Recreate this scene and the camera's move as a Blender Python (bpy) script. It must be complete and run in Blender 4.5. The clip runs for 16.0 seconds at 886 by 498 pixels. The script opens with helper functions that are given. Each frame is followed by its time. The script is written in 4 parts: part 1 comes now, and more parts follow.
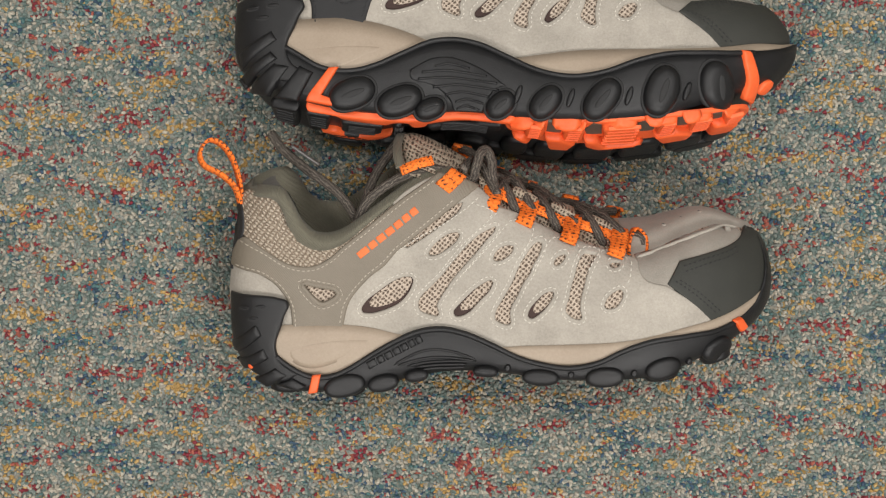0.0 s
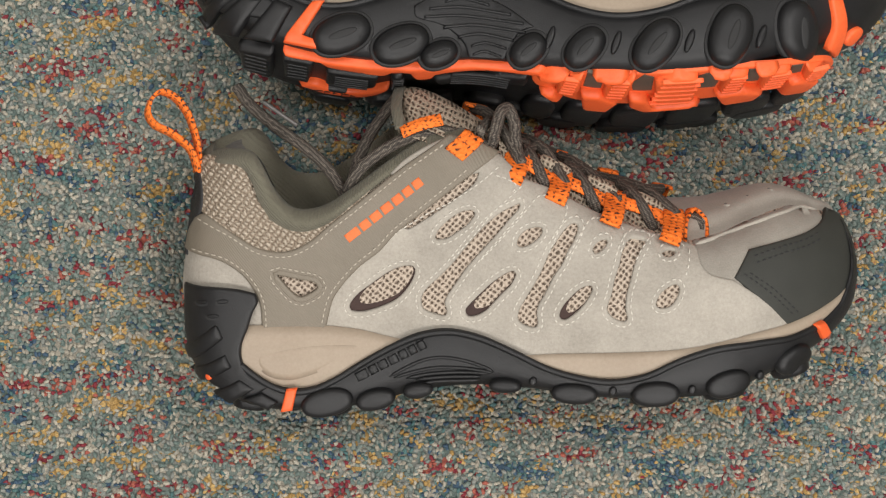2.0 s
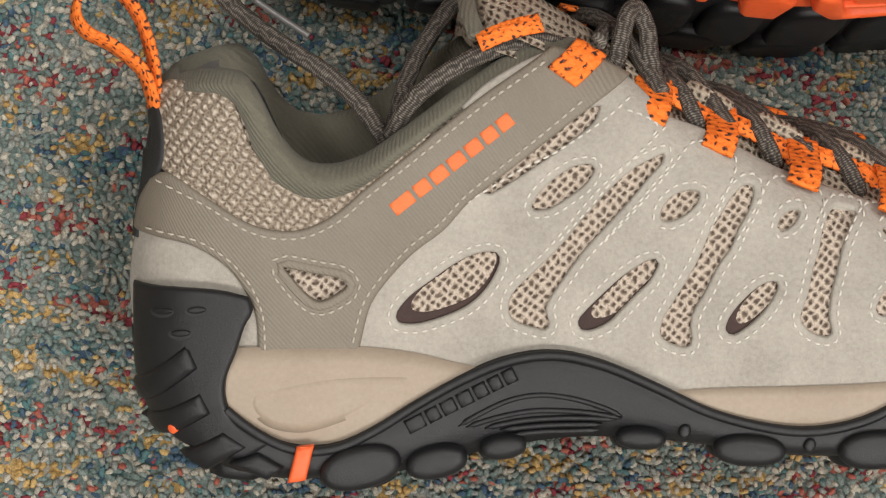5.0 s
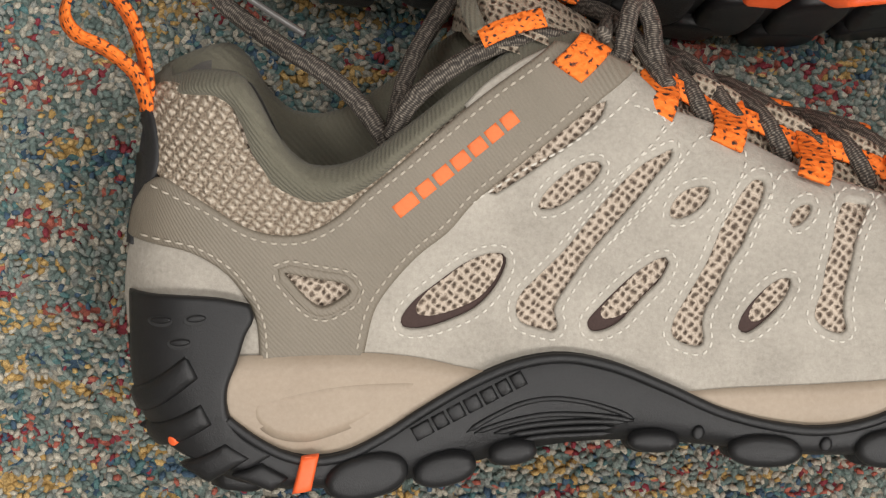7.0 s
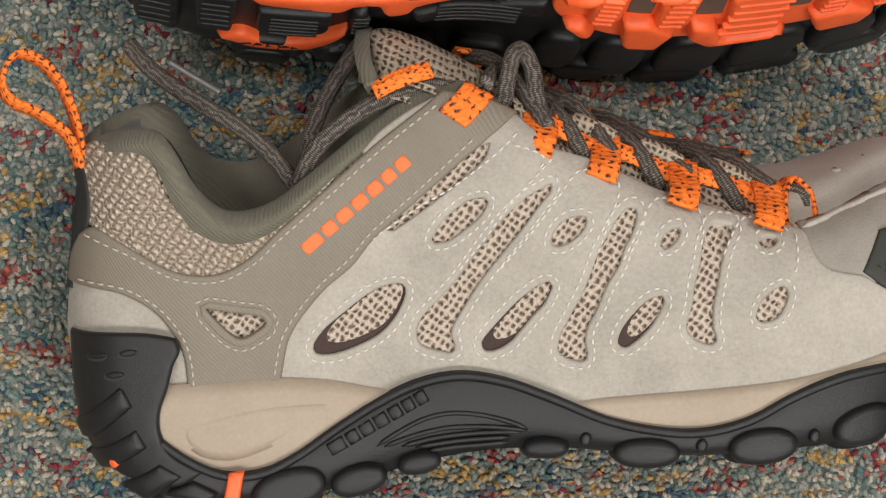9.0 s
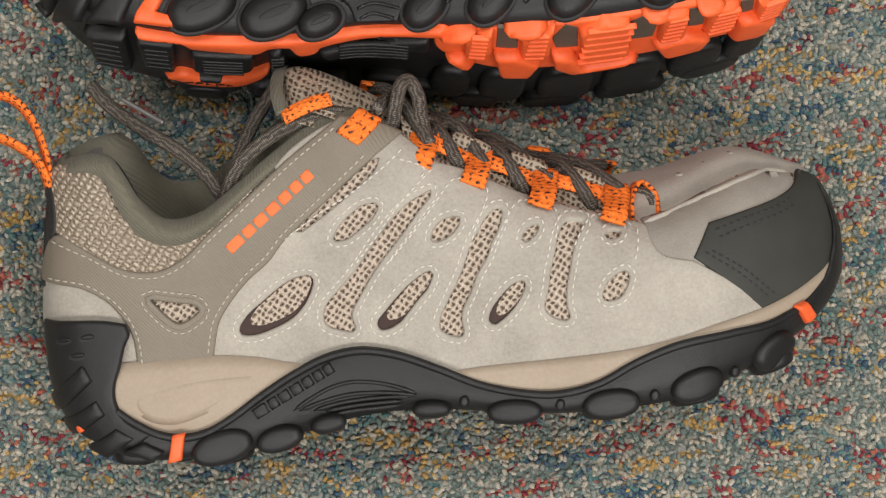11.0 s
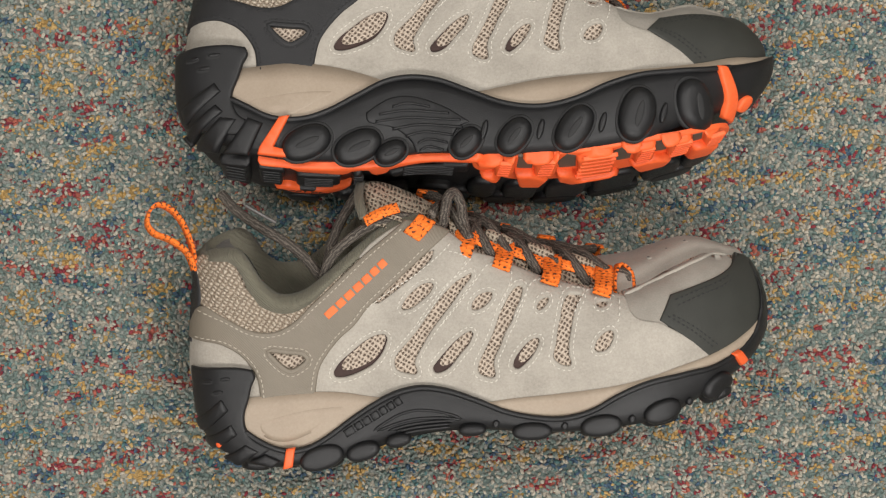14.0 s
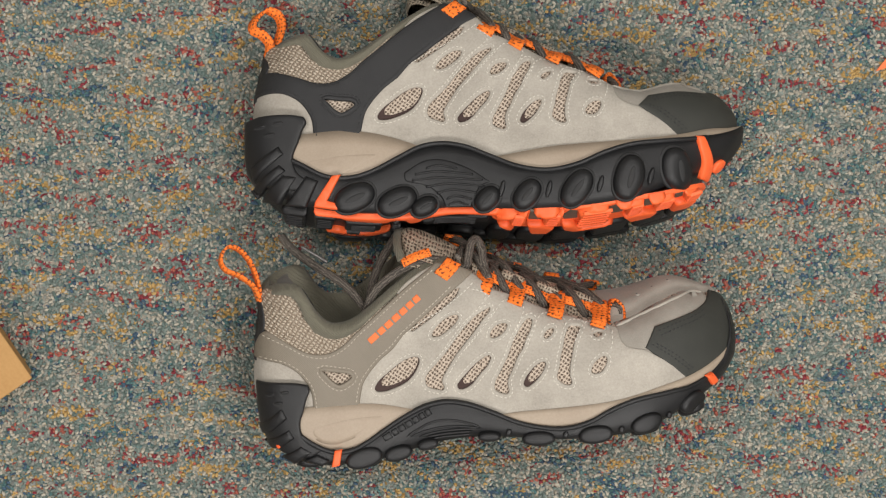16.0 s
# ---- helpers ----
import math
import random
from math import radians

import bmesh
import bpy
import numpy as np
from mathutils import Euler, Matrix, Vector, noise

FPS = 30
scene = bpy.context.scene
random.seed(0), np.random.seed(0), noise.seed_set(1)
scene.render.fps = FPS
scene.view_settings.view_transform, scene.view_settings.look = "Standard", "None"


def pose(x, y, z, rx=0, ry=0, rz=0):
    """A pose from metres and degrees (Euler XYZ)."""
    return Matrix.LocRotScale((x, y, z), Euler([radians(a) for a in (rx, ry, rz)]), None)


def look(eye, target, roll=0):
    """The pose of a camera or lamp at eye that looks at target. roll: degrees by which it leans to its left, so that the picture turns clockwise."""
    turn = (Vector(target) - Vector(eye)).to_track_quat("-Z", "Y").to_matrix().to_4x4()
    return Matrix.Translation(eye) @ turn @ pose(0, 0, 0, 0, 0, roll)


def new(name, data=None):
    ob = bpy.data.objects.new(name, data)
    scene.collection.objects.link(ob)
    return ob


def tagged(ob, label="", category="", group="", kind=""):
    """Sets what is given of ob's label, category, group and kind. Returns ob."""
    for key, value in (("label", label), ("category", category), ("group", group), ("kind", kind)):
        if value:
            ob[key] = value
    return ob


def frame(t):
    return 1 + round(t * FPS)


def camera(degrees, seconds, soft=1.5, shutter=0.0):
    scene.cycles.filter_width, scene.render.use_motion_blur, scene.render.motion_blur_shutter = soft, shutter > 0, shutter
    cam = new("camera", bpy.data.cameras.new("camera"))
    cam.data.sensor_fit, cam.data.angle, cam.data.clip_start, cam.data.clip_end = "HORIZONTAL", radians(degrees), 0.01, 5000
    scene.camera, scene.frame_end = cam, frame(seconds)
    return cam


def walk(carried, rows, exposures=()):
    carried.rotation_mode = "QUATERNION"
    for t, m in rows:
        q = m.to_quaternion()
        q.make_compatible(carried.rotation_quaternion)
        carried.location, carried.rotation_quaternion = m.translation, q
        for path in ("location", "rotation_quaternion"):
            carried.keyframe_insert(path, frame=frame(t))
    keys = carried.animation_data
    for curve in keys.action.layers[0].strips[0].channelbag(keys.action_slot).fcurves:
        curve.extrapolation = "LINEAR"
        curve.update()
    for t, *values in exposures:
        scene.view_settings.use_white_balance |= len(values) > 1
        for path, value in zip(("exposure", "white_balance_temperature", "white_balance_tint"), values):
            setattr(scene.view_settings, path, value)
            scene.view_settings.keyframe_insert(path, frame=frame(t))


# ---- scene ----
# ---------------------------------------------------------------- camera
cam = camera(22.18, 16.0, soft=1.25)
walk(cam, [
    (0, pose(0.0815, 0.1685, 1.3267, -4.161, -1.706, -0.010)),
    (0.5, pose(0.0825, 0.1719, 1.3219, -4.253, -1.777, 0.114)),
    (1, pose(0.0672, 0.1564, 1.3042, -3.856, -2.393, 0.310)),
    (1.5, pose(0.0608, 0.1438, 1.2416, -3.596, -2.834, 0.511)),
    (2, pose(0.0532, 0.1263, 1.0728, -3.285, -3.483, 0.692)),
    (2.5, pose(0.0394, 0.1080, 0.9707, -2.838, -4.315, 0.865)),
    (3, pose(0.0316, 0.0949, 0.8875, -2.443, -4.964, 0.981)),
    (3.5, pose(0.0165, 0.0954, 0.8370, -2.614, -5.923, 1.000)),
    (4, pose(0.0083, 0.0933, 0.7744, -2.647, -6.682, 0.966)),
    (4.5, pose(0.0050, 0.0922, 0.7333, -2.625, -7.183, 0.858)),
    (5, pose(0.0042, 0.0919, 0.7092, -2.669, -7.397, 0.624)),
    (7.3, pose(-0.0099, 0.0975, 0.6908, -3.013, -8.850, -0.907)),
    (7.5, pose(-0.0024, 0.0950, 0.6940, -2.535, -8.404, -1.387)),
    (8, pose(0.0044, 0.1014, 0.7051, -2.656, -8.170, -1.806)),
    (8.5, pose(0.0132, 0.1036, 0.7300, -2.511, -7.828, -2.253)),
    (9, pose(0.0328, 0.1058, 0.7638, -2.464, -6.922, -2.719)),
    (9.5, pose(0.0664, 0.1014, 0.8264, -2.044, -5.278, -3.215)),
    (10, pose(0.0882, 0.0963, 0.8794, -1.798, -4.325, -3.573)),
    (10.2, pose(0.0975, 0.0941, 0.8894, -1.675, -3.948, -3.664)),
    (12.3, pose(0.1076, 0.0774, 1.0477, 0.007, -2.927, -4.630)),
    (12.5, pose(0.1004, 0.0881, 1.0869, -0.300, -3.026, -4.636)),
    (13, pose(0.0882, 0.1105, 1.1431, -0.889, -3.250, -4.625)),
    (13.5, pose(0.0729, 0.1284, 1.2028, -1.315, -3.535, -4.526)),
    (14, pose(0.0612, 0.1434, 1.2400, -1.669, -3.749, -4.407)),
    (14.5, pose(0.0533, 0.1542, 1.2951, -1.881, -3.797, -4.183)),
    (15, pose(0.0434, 0.1678, 1.3843, -2.110, -3.879, -4.041)),
    (15.5, pose(0.0295, 0.1898, 1.4657, -2.602, -4.099, -3.886)),
    (16, pose(0.0282, 0.2107, 1.4739, -3.126, -4.034, -3.760)),
])
# ---------------------------------------------------------------- light: a carpeted room lit by ceiling panels
scene.view_settings.exposure = -0.58
world = bpy.data.worlds.new("world")
scene.world = world
world.use_nodes = True
world.node_tree.nodes["Background"].inputs["Color"].default_value = (1.0, 0.95, 0.9, 1)
world.node_tree.nodes["Background"].inputs["Strength"].default_value = 0.15
for lx, ly, watts in ((-1.0, 0.9, 46), (1.1, 0.9, 62), (-1.0, -1.3, 62), (1.1, -1.3, 86)):
    lamp = bpy.data.lights.new("ceiling_panel_light", "AREA")
    lamp.shape, lamp.size, lamp.size_y, lamp.energy, lamp.color = "RECTANGLE", 1.2, 0.6, watts, (1.0, 0.968, 0.94)
    new("ceiling_panel_light", lamp).matrix_world = look((lx, ly, 2.66), (lx, ly, 0))


# ---------------------------------------------------------------- materials
def nodes_of(name, rough=0.8, metal=0.0, spec=0.5):
    m = bpy.data.materials.new(name)
    m.use_nodes = True
    n, l = m.node_tree.nodes, m.node_tree.links
    b = n["Principled BSDF"]
    b.inputs["Roughness"].default_value, b.inputs["Metallic"].default_value = rough, metal
    b.inputs["Specular IOR Level"].default_value = spec
    return m, n, l, b


def ramp(n, stops, mode="LINEAR"):
    r = n.new("ShaderNodeValToRGB")
    r.color_ramp.interpolation = mode
    while len(r.color_ramp.elements) < len(stops):
        r.color_ramp.elements.new(0.5)
    for e, (at, c) in zip(r.color_ramp.elements, stops):
        e.position, e.color = at, (*c, 1)
    return r


def noise_of(n, l, coord, scale, detail=3.0, rough=0.6):
    t = n.new("ShaderNodeTexNoise")
    t.inputs["Scale"].default_value, t.inputs["Detail"].default_value, t.inputs["Roughness"].default_value = scale, detail, rough
    l.new(coord, t.inputs["Vector"])
    return t.outputs["Fac"]


def math_of(n, l, op, a, b=None, c=None):
    t = n.new("ShaderNodeMath")
    t.operation = op
    for i, v in enumerate((a, b, c)):
        if v is None:
            continue
        if isinstance(v, (int, float)):
            t.inputs[i].default_value = v
        else:
            l.new(v, t.inputs[i])
    return t.outputs[0]


def bumped(n, l, b, height, strength, dist=0.001):
    t = n.new("ShaderNodeBump")
    t.inputs["Strength"].default_value, t.inputs["Distance"].default_value = strength, dist
    l.new(height, t.inputs["Height"])
    l.new(t.outputs[0], b.inputs["Normal"])
    return t


def plain(name, dark, light, rough=0.8, grain=900.0, blotch=35.0, bump=0.3, spec=0.4, sheen=0.0, ribs=0.0):
    """A surface with fine grain and larger uneven patches, and a pressed or woven rib."""
    m, n, l, b = nodes_of(name, rough, 0.0, spec)
    co = n.new("ShaderNodeTexCoord").outputs["Object"]
    fine, wide = noise_of(n, l, co, grain, 4, 0.7), noise_of(n, l, co, blotch, 3)
    mixed = math_of(n, l, "MULTIPLY_ADD", fine, 0.5, math_of(n, l, "MULTIPLY", wide, 0.5))
    r = ramp(n, [(0.32, dark), (0.68, light)])
    l.new(mixed, r.inputs[0])
    l.new(r.outputs[0], b.inputs["Base Color"])
    height = fine
    if ribs:
        wave = n.new("ShaderNodeTexWave")
        wave.wave_type, wave.bands_direction = "BANDS", "DIAGONAL"
        wave.inputs["Scale"].default_value, wave.inputs["Distortion"].default_value = ribs, 1.5
        wave.inputs["Detail Scale"].default_value = 3
        l.new(co, wave.inputs["Vector"])
        height = math_of(n, l, "ADD", fine, math_of(n, l, "MULTIPLY", wave.outputs["Fac"], 0.9))
    bumped(n, l, b, height, bump, 0.0006)
    b.inputs["Sheen Weight"].default_value = sheen
    l.new(math_of(n, l, "MULTIPLY_ADD", wide, 0.2, rough - 0.1), b.inputs["Roughness"])
    return m


def knit(name, hole, yarn, light, pitch_x, pitch_y, lean=0.0, cut=0.35, grains=False):
    """An open knitted mesh: staggered oval holes between shiny yarns."""
    m, n, l, b = nodes_of(name, 0.6, 0.0, 0.35)
    co = n.new("ShaderNodeTexCoord").outputs["Object"]
    turn = n.new("ShaderNodeMapping")
    turn.inputs["Rotation"].default_value = (0, 0, radians(lean))
    warp = n.new("ShaderNodeTexNoise")
    warp.inputs["Scale"].default_value = 300
    l.new(co, warp.inputs["Vector"])
    mix = n.new("ShaderNodeVectorMath")
    mix.operation = "MULTIPLY_ADD"
    mix.inputs[1].default_value = (0.0026, 0.0026, 0)
    l.new(warp.outputs["Color"], mix.inputs[0])
    l.new(co, mix.inputs[2])
    l.new(mix.outputs[0], turn.inputs["Vector"])
    sep = n.new("ShaderNodeSeparateXYZ")
    l.new(turn.outputs[0], sep.inputs[0])
    u = math_of(n, l, "SINE", math_of(n, l, "MULTIPLY", sep.outputs[0], math.pi / pitch_x * 1000))
    v = math_of(n, l, "SINE", math_of(n, l, "MULTIPLY", sep.outputs[1], math.pi / pitch_y * 1000))
    f = math_of(n, l, "MULTIPLY", math_of(n, l, "MULTIPLY", u, u), math_of(n, l, "MULTIPLY", v, v))
    if grains:
        f = math_of(n, l, "SUBTRACT", 0.75, f)
    fine = noise_of(n, l, co, 1400, 2)
    f2 = math_of(n, l, "ADD", f, math_of(n, l, "MULTIPLY", math_of(n, l, "SUBTRACT", fine, 0.5), 0.9))
    r = ramp(n, [(0.0, light), (cut, yarn), (cut + 0.3, hole), (1.0, tuple(c * 0.6 for c in hole))])
    l.new(f2, r.inputs[0])
    l.new(r.outputs[0], b.inputs["Base Color"])
    bumped(n, l, b, math_of(n, l, "SUBTRACT", 1.0, f2), 0.9, 0.0012)
    return m


def braid(name, dark, light, accent, nu, nv, cut=0.5, rag=1.0):
    """Woven cord or tape, by its lengthwise and crosswise coordinates."""
    m, n, l, b = nodes_of(name, 0.75, 0.0, 0.3)
    uvn = n.new("ShaderNodeTexCoord").outputs["UV"]
    sep = n.new("ShaderNodeSeparateXYZ")
    l.new(uvn, sep.inputs[0])
    co = n.new("ShaderNodeTexCoord").outputs["Object"]
    sway = math_of(n, l, "MULTIPLY", math_of(n, l, "SUBTRACT", noise_of(n, l, co, 330, 2), 0.5), 1.1)
    a = math_of(n, l, "ADD", math_of(n, l, "MULTIPLY", sep.outputs[0], nu), sway)
    c = math_of(n, l, "ADD", math_of(n, l, "MULTIPLY", sep.outputs[1], nv), math_of(n, l, "MULTIPLY", sway, 0.7))
    p = math_of(n, l, "SINE", math_of(n, l, "MULTIPLY", math_of(n, l, "ADD", a, c), math.tau))
    q = math_of(n, l, "SINE", math_of(n, l, "MULTIPLY", math_of(n, l, "SUBTRACT", a, c), math.tau))
    f = math_of(n, l, "MULTIPLY_ADD", math_of(n, l, "MULTIPLY", p, q), 0.5, 0.5)
    spot = noise_of(n, l, co, 520, 2)
    f = math_of(n, l, "ADD", f, math_of(n, l, "MULTIPLY", math_of(n, l, "SUBTRACT", spot, 0.5), rag))
    r = ramp(n, [(0.0, dark), (cut, tuple((x + y) / 2 for x, y in zip(dark, light))), (min(cut + (0.22 if cut > 0.3 else 0.06), 0.95), light), (1.0, accent)])
    l.new(f, r.inputs[0])
    l.new(r.outputs[0], b.inputs["Base Color"])
    bumped(n, l, b, f, 0.5, 0.0006)
    return m


SUEDE = plain("light_suede", (0.282, 0.258, 0.222), (0.43, 0.397, 0.345), 0.95, 750, 45, 0.5, 0.1, 0.08)
VAMPSUEDE = plain("grey_suede", (0.24, 0.22, 0.19), (0.34, 0.315, 0.275), 0.95, 1300, 55, 0.4, 0.1, 0.08)
TAUPE = plain("taupe_leather", (0.165, 0.142, 0.108), (0.215, 0.185, 0.146), 0.55, 2200, 40, 0.3, 0.4, 0.0, 420)
CHARCOAL = plain("charcoal_leather", (0.014, 0.014, 0.015), (0.027, 0.027, 0.028), 0.55, 2200, 40, 0.35, 0.35)
TOERUBBER = plain("dark_grey_toe_rubber", (0.028, 0.029, 0.025), (0.044, 0.045, 0.039), 0.62, 2600, 45, 0.35, 0.35)
BLACK = plain("black_rubber", (0.006, 0.006, 0.0065), (0.014, 0.014, 0.015), 0.45, 1500, 60, 0.25, 0.4)
TAN = plain("tan_foam", (0.29, 0.23, 0.172), (0.365, 0.298, 0.228), 0.5, 700, 30, 0.08, 0.35)
ORANGE = plain("orange_rubber", (0.78, 0.10, 0.022), (0.90, 0.15, 0.04), 0.5, 600, 40, 0.08, 0.4)
PRINT = plain("orange_print", (0.66, 0.135, 0.035), (0.78, 0.18, 0.05), 0.6, 900, 60, 0.1, 0.4)
OLIVE = plain("olive_lining", (0.115, 0.108, 0.080), (0.165, 0.155, 0.118), 0.95, 1800, 60, 0.6, 0.15, 0.1, 330)
INNERGREY = plain("dark_grey_lining", (0.085, 0.079, 0.072), (0.128, 0.119, 0.108), 0.95, 1800, 60, 0.6, 0.15, 0.1, 330)
GAPGREY = plain("olive_grey_rubber", (0.075, 0.062, 0.047), (0.11, 0.09, 0.07), 0.6, 900, 60, 0.15, 0.4)
THREAD = plain("pale_thread", (0.50, 0.47, 0.41), (0.64, 0.60, 0.53), 0.8, 2500, 200, 0.2, 0.3)
TAUPETHREAD = plain("taupe_thread", (0.36, 0.32, 0.26), (0.47, 0.42, 0.35), 0.8, 2500, 200, 0.2, 0.3)
DARKTHREAD = plain("dark_thread", (0.014, 0.014, 0.015), (0.03, 0.03, 0.03), 0.7, 2500, 200, 0.2, 0.4)
# dark plum colour for the shadow painted inside the large cut-outs
PLUMSHADE = plain("dark_plum_shade", (0.040, 0.024, 0.021), (0.065, 0.040, 0.035), 0.8, 1500, 90, 0.2, 0.3)
KNIT = knit("tan_open_mesh", (0.165, 0.122, 0.093), (0.325, 0.258, 0.198), (0.54, 0.45, 0.365), 1.95, 2.4, 38, 0.42)
COLLARKNIT = knit("tan_collar_knit", (0.16, 0.12, 0.085), (0.38, 0.31, 0.235), (0.58, 0.50, 0.405), 2.7, 1.9, 35, 0.52, True)
TONGUEKNIT = knit("tan_tongue_mesh", (0.11, 0.088, 0.066), (0.31, 0.255, 0.19), (0.46, 0.39, 0.30), 2.1, 1.9, 25, 0.38)
LACE = braid("dark_flecked_lace", (0.022, 0.018, 0.016), (0.105, 0.09, 0.075), (0.22, 0.19, 0.155), 5.0, 0.75, 0.5, 0.7)
TAPE = braid("orange_flecked_webbing", (0.03, 0.02, 0.017), (0.84, 0.17, 0.02), (0.92, 0.21, 0.03), 1.5, 0.85, 0.2, 1.1)
METAL = nodes_of("clear_plastic_tip", 0.25, 0.0, 0.6)[0]
METAL.node_tree.nodes["Principled BSDF"].inputs["Base Color"].default_value = (0.10, 0.095, 0.09, 1)
CARD = plain("brown_cardboard", (0.36, 0.20, 0.075), (0.44, 0.26, 0.105), 0.85, 500, 30, 0.15, 0.25)
PAINT = plain("off_white_wall_paint", (0.28, 0.27, 0.25), (0.33, 0.32, 0.30), 0.9, 120, 3, 0.1, 0.3)
TILE = plain("white_ceiling_board", (0.72, 0.70, 0.66), (0.82, 0.80, 0.76), 0.95, 200, 6, 0.3, 0.2)


def carpet_material(name, island):
    m, n, l, b = nodes_of(name, 0.95, 0.0, 0.1)
    co = n.new("ShaderNodeTexCoord").outputs["Object"]
    if island:
        pick = n.new("ShaderNodeNewGeometry").outputs["Random Per Island"]
    else:
        cell = n.new("ShaderNodeTexVoronoi")
        cell.inputs["Scale"].default_value = 340
        l.new(co, cell.inputs["Vector"])
        sep = n.new("ShaderNodeSeparateColor")
        l.new(cell.outputs["Color"], sep.inputs[0])
        pick = sep.outputs[0]
    second = math_of(n, l, "FRACT", math_of(n, l, "MULTIPLY", pick, 37.7))
    third = math_of(n, l, "FRACT", math_of(n, l, "MULTIPLY", pick, 101.3))
    base = ramp(n, [(0.0, (0.135, 0.172, 0.158)), (0.26, (0.190, 0.222, 0.202)), (0.48, (0.330, 0.308, 0.258)), (0.66, (0.230, 0.240, 0.220)), (0.84, (0.40, 0.372, 0.312))], "CONSTANT")
    l.new(pick, base.inputs[0])
    colour = base.outputs[0]
    # runs of blue, ochre and red yarn, each in its own drifting streaks
    for at, scale, limit, dark, light in (((0, 0, 0), 46, 0.625, (0.065, 0.100, 0.140), (0.090, 0.160, 0.160)), ((3, 1, 5), 58, 0.665, (0.35, 0.235, 0.105), (0.45, 0.315, 0.15)),
                                          ((7, 4, 2), 54, 0.688, (0.20, 0.050, 0.060), (0.33, 0.120, 0.095))):
        drift = n.new("ShaderNodeMapping")
        drift.inputs["Location"].default_value, drift.inputs["Rotation"].default_value, drift.inputs["Scale"].default_value = at, (0, 0, radians(-12)), (0.6, 1.4, 1)
        l.new(co, drift.inputs["Vector"])
        field = math_of(n, l, "ADD", noise_of(n, l, drift.outputs[0], scale, 2, 0.6), math_of(n, l, "MULTIPLY", math_of(n, l, "SUBTRACT", second, 0.5), 0.36))
        tint = ramp(n, [(0.0, dark), (0.5, light)], "CONSTANT")
        l.new(third, tint.inputs[0])
        blend = n.new("ShaderNodeMix")
        blend.data_type = "RGBA"
        l.new(math_of(n, l, "GREATER_THAN", field, limit), blend.inputs["Factor"])
        l.new(colour, blend.inputs["A"])
        l.new(tint.outputs[0], blend.inputs["B"])
        colour = blend.outputs["Result"]
    yarn = noise_of(n, l, co, 1500, 3, 0.7)
    tone = n.new("ShaderNodeMix")
    tone.data_type, tone.blend_type = "RGBA", "MULTIPLY"
    tone.inputs["Factor"].default_value = 1.0
    shade = ramp(n, [(0.3, (0.55, 0.56, 0.58)), (0.7, (1.38, 1.37, 1.34))])
    l.new(yarn, shade.inputs[0])
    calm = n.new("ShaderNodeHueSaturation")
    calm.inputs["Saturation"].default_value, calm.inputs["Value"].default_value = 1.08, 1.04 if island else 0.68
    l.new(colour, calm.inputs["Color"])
    l.new(calm.outputs[0], tone.inputs["A"])
    l.new(shade.outputs[0], tone.inputs["B"])
    l.new(tone.outputs["Result"], b.inputs["Base Color"])
    bumped(n, l, b, yarn, 0.6, 0.0008)
    return m


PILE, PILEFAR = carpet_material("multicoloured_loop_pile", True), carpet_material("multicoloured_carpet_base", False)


# ---------------------------------------------------------------- mesh helpers
def part(name, verts, faces, material, parent=None, label="", smooth=True, uvs=None):
    """One mesh object, under a thing or a part; verts in metres in the thing's space."""
    me = bpy.data.meshes.new(name)
    me.from_pydata([tuple(map(float, v)) for v in verts], [], [tuple(map(int, f)) for f in faces])
    me.materials.append(material)
    if smooth:
        me.polygons.foreach_set("use_smooth", [True] * len(me.polygons))
    if uvs is not None:
        layer = me.uv_layers.new(name="weave")
        idx = np.zeros(len(me.loops), int)
        me.loops.foreach_get("vertex_index", idx)
        layer.data.foreach_set("uv", np.asarray(uvs, float)[idx].ravel())
    me.update()
    ob = new(name, me)
    ob.parent = parent
    if label:
        ob["label"] = label
    return ob


def block(name, x0, x1, y0, y1, z0, z1, material, parent=None, bevel=0.0):
    bm = bmesh.new()
    bmesh.ops.create_cube(bm, size=1, matrix=Matrix.LocRotScale(((x0 + x1) / 2, (y0 + y1) / 2, (z0 + z1) / 2), None, (x1 - x0, y1 - y0, z1 - z0)))
    if bevel:
        bmesh.ops.bevel(bm, geom=bm.edges, offset=bevel, segments=2, affect="EDGES", profile=0.5)
    me = bpy.data.meshes.new(name)
    bm.to_mesh(me)
    bm.free()
    me.materials.append(material)
    ob = new(name, me)
    ob.parent = parent
    return ob


def spline(pts, step=1.6, closed=True):
    """Catmull-Rom through control points; a doubled point makes a corner."""
    P = np.array(pts, float)
    out, k = [], len(P)
    for i in range(k if closed else k - 1):
        p1, p2 = P[i], P[(i + 1) % k]
        p0 = P[i - 1] if closed or i else p1
        p3 = P[(i + 2) % k] if closed or i + 2 < k else p2
        d = np.linalg.norm(p2 - p1)
        if d < 1e-6:
            continue
        n = max(1, int(round(d / step)))
        m1, m2 = (p2 - p0) / 2, (p3 - p1) / 2
        m1, m2 = m1 * min(1, d / (np.linalg.norm(m1) + 1e-9)), m2 * min(1, d / (np.linalg.norm(m2) + 1e-9))
        for u in np.arange(n) / n:
            out.append((2 * u**3 - 3 * u**2 + 1) * p1 + (u**3 - 2 * u**2 + u) * m1 + (3 * u**2 - 2 * u**3) * p2 + (u**3 - u**2) * m2)
    if not closed:
        out.append(P[-1])
    return np.array(out)


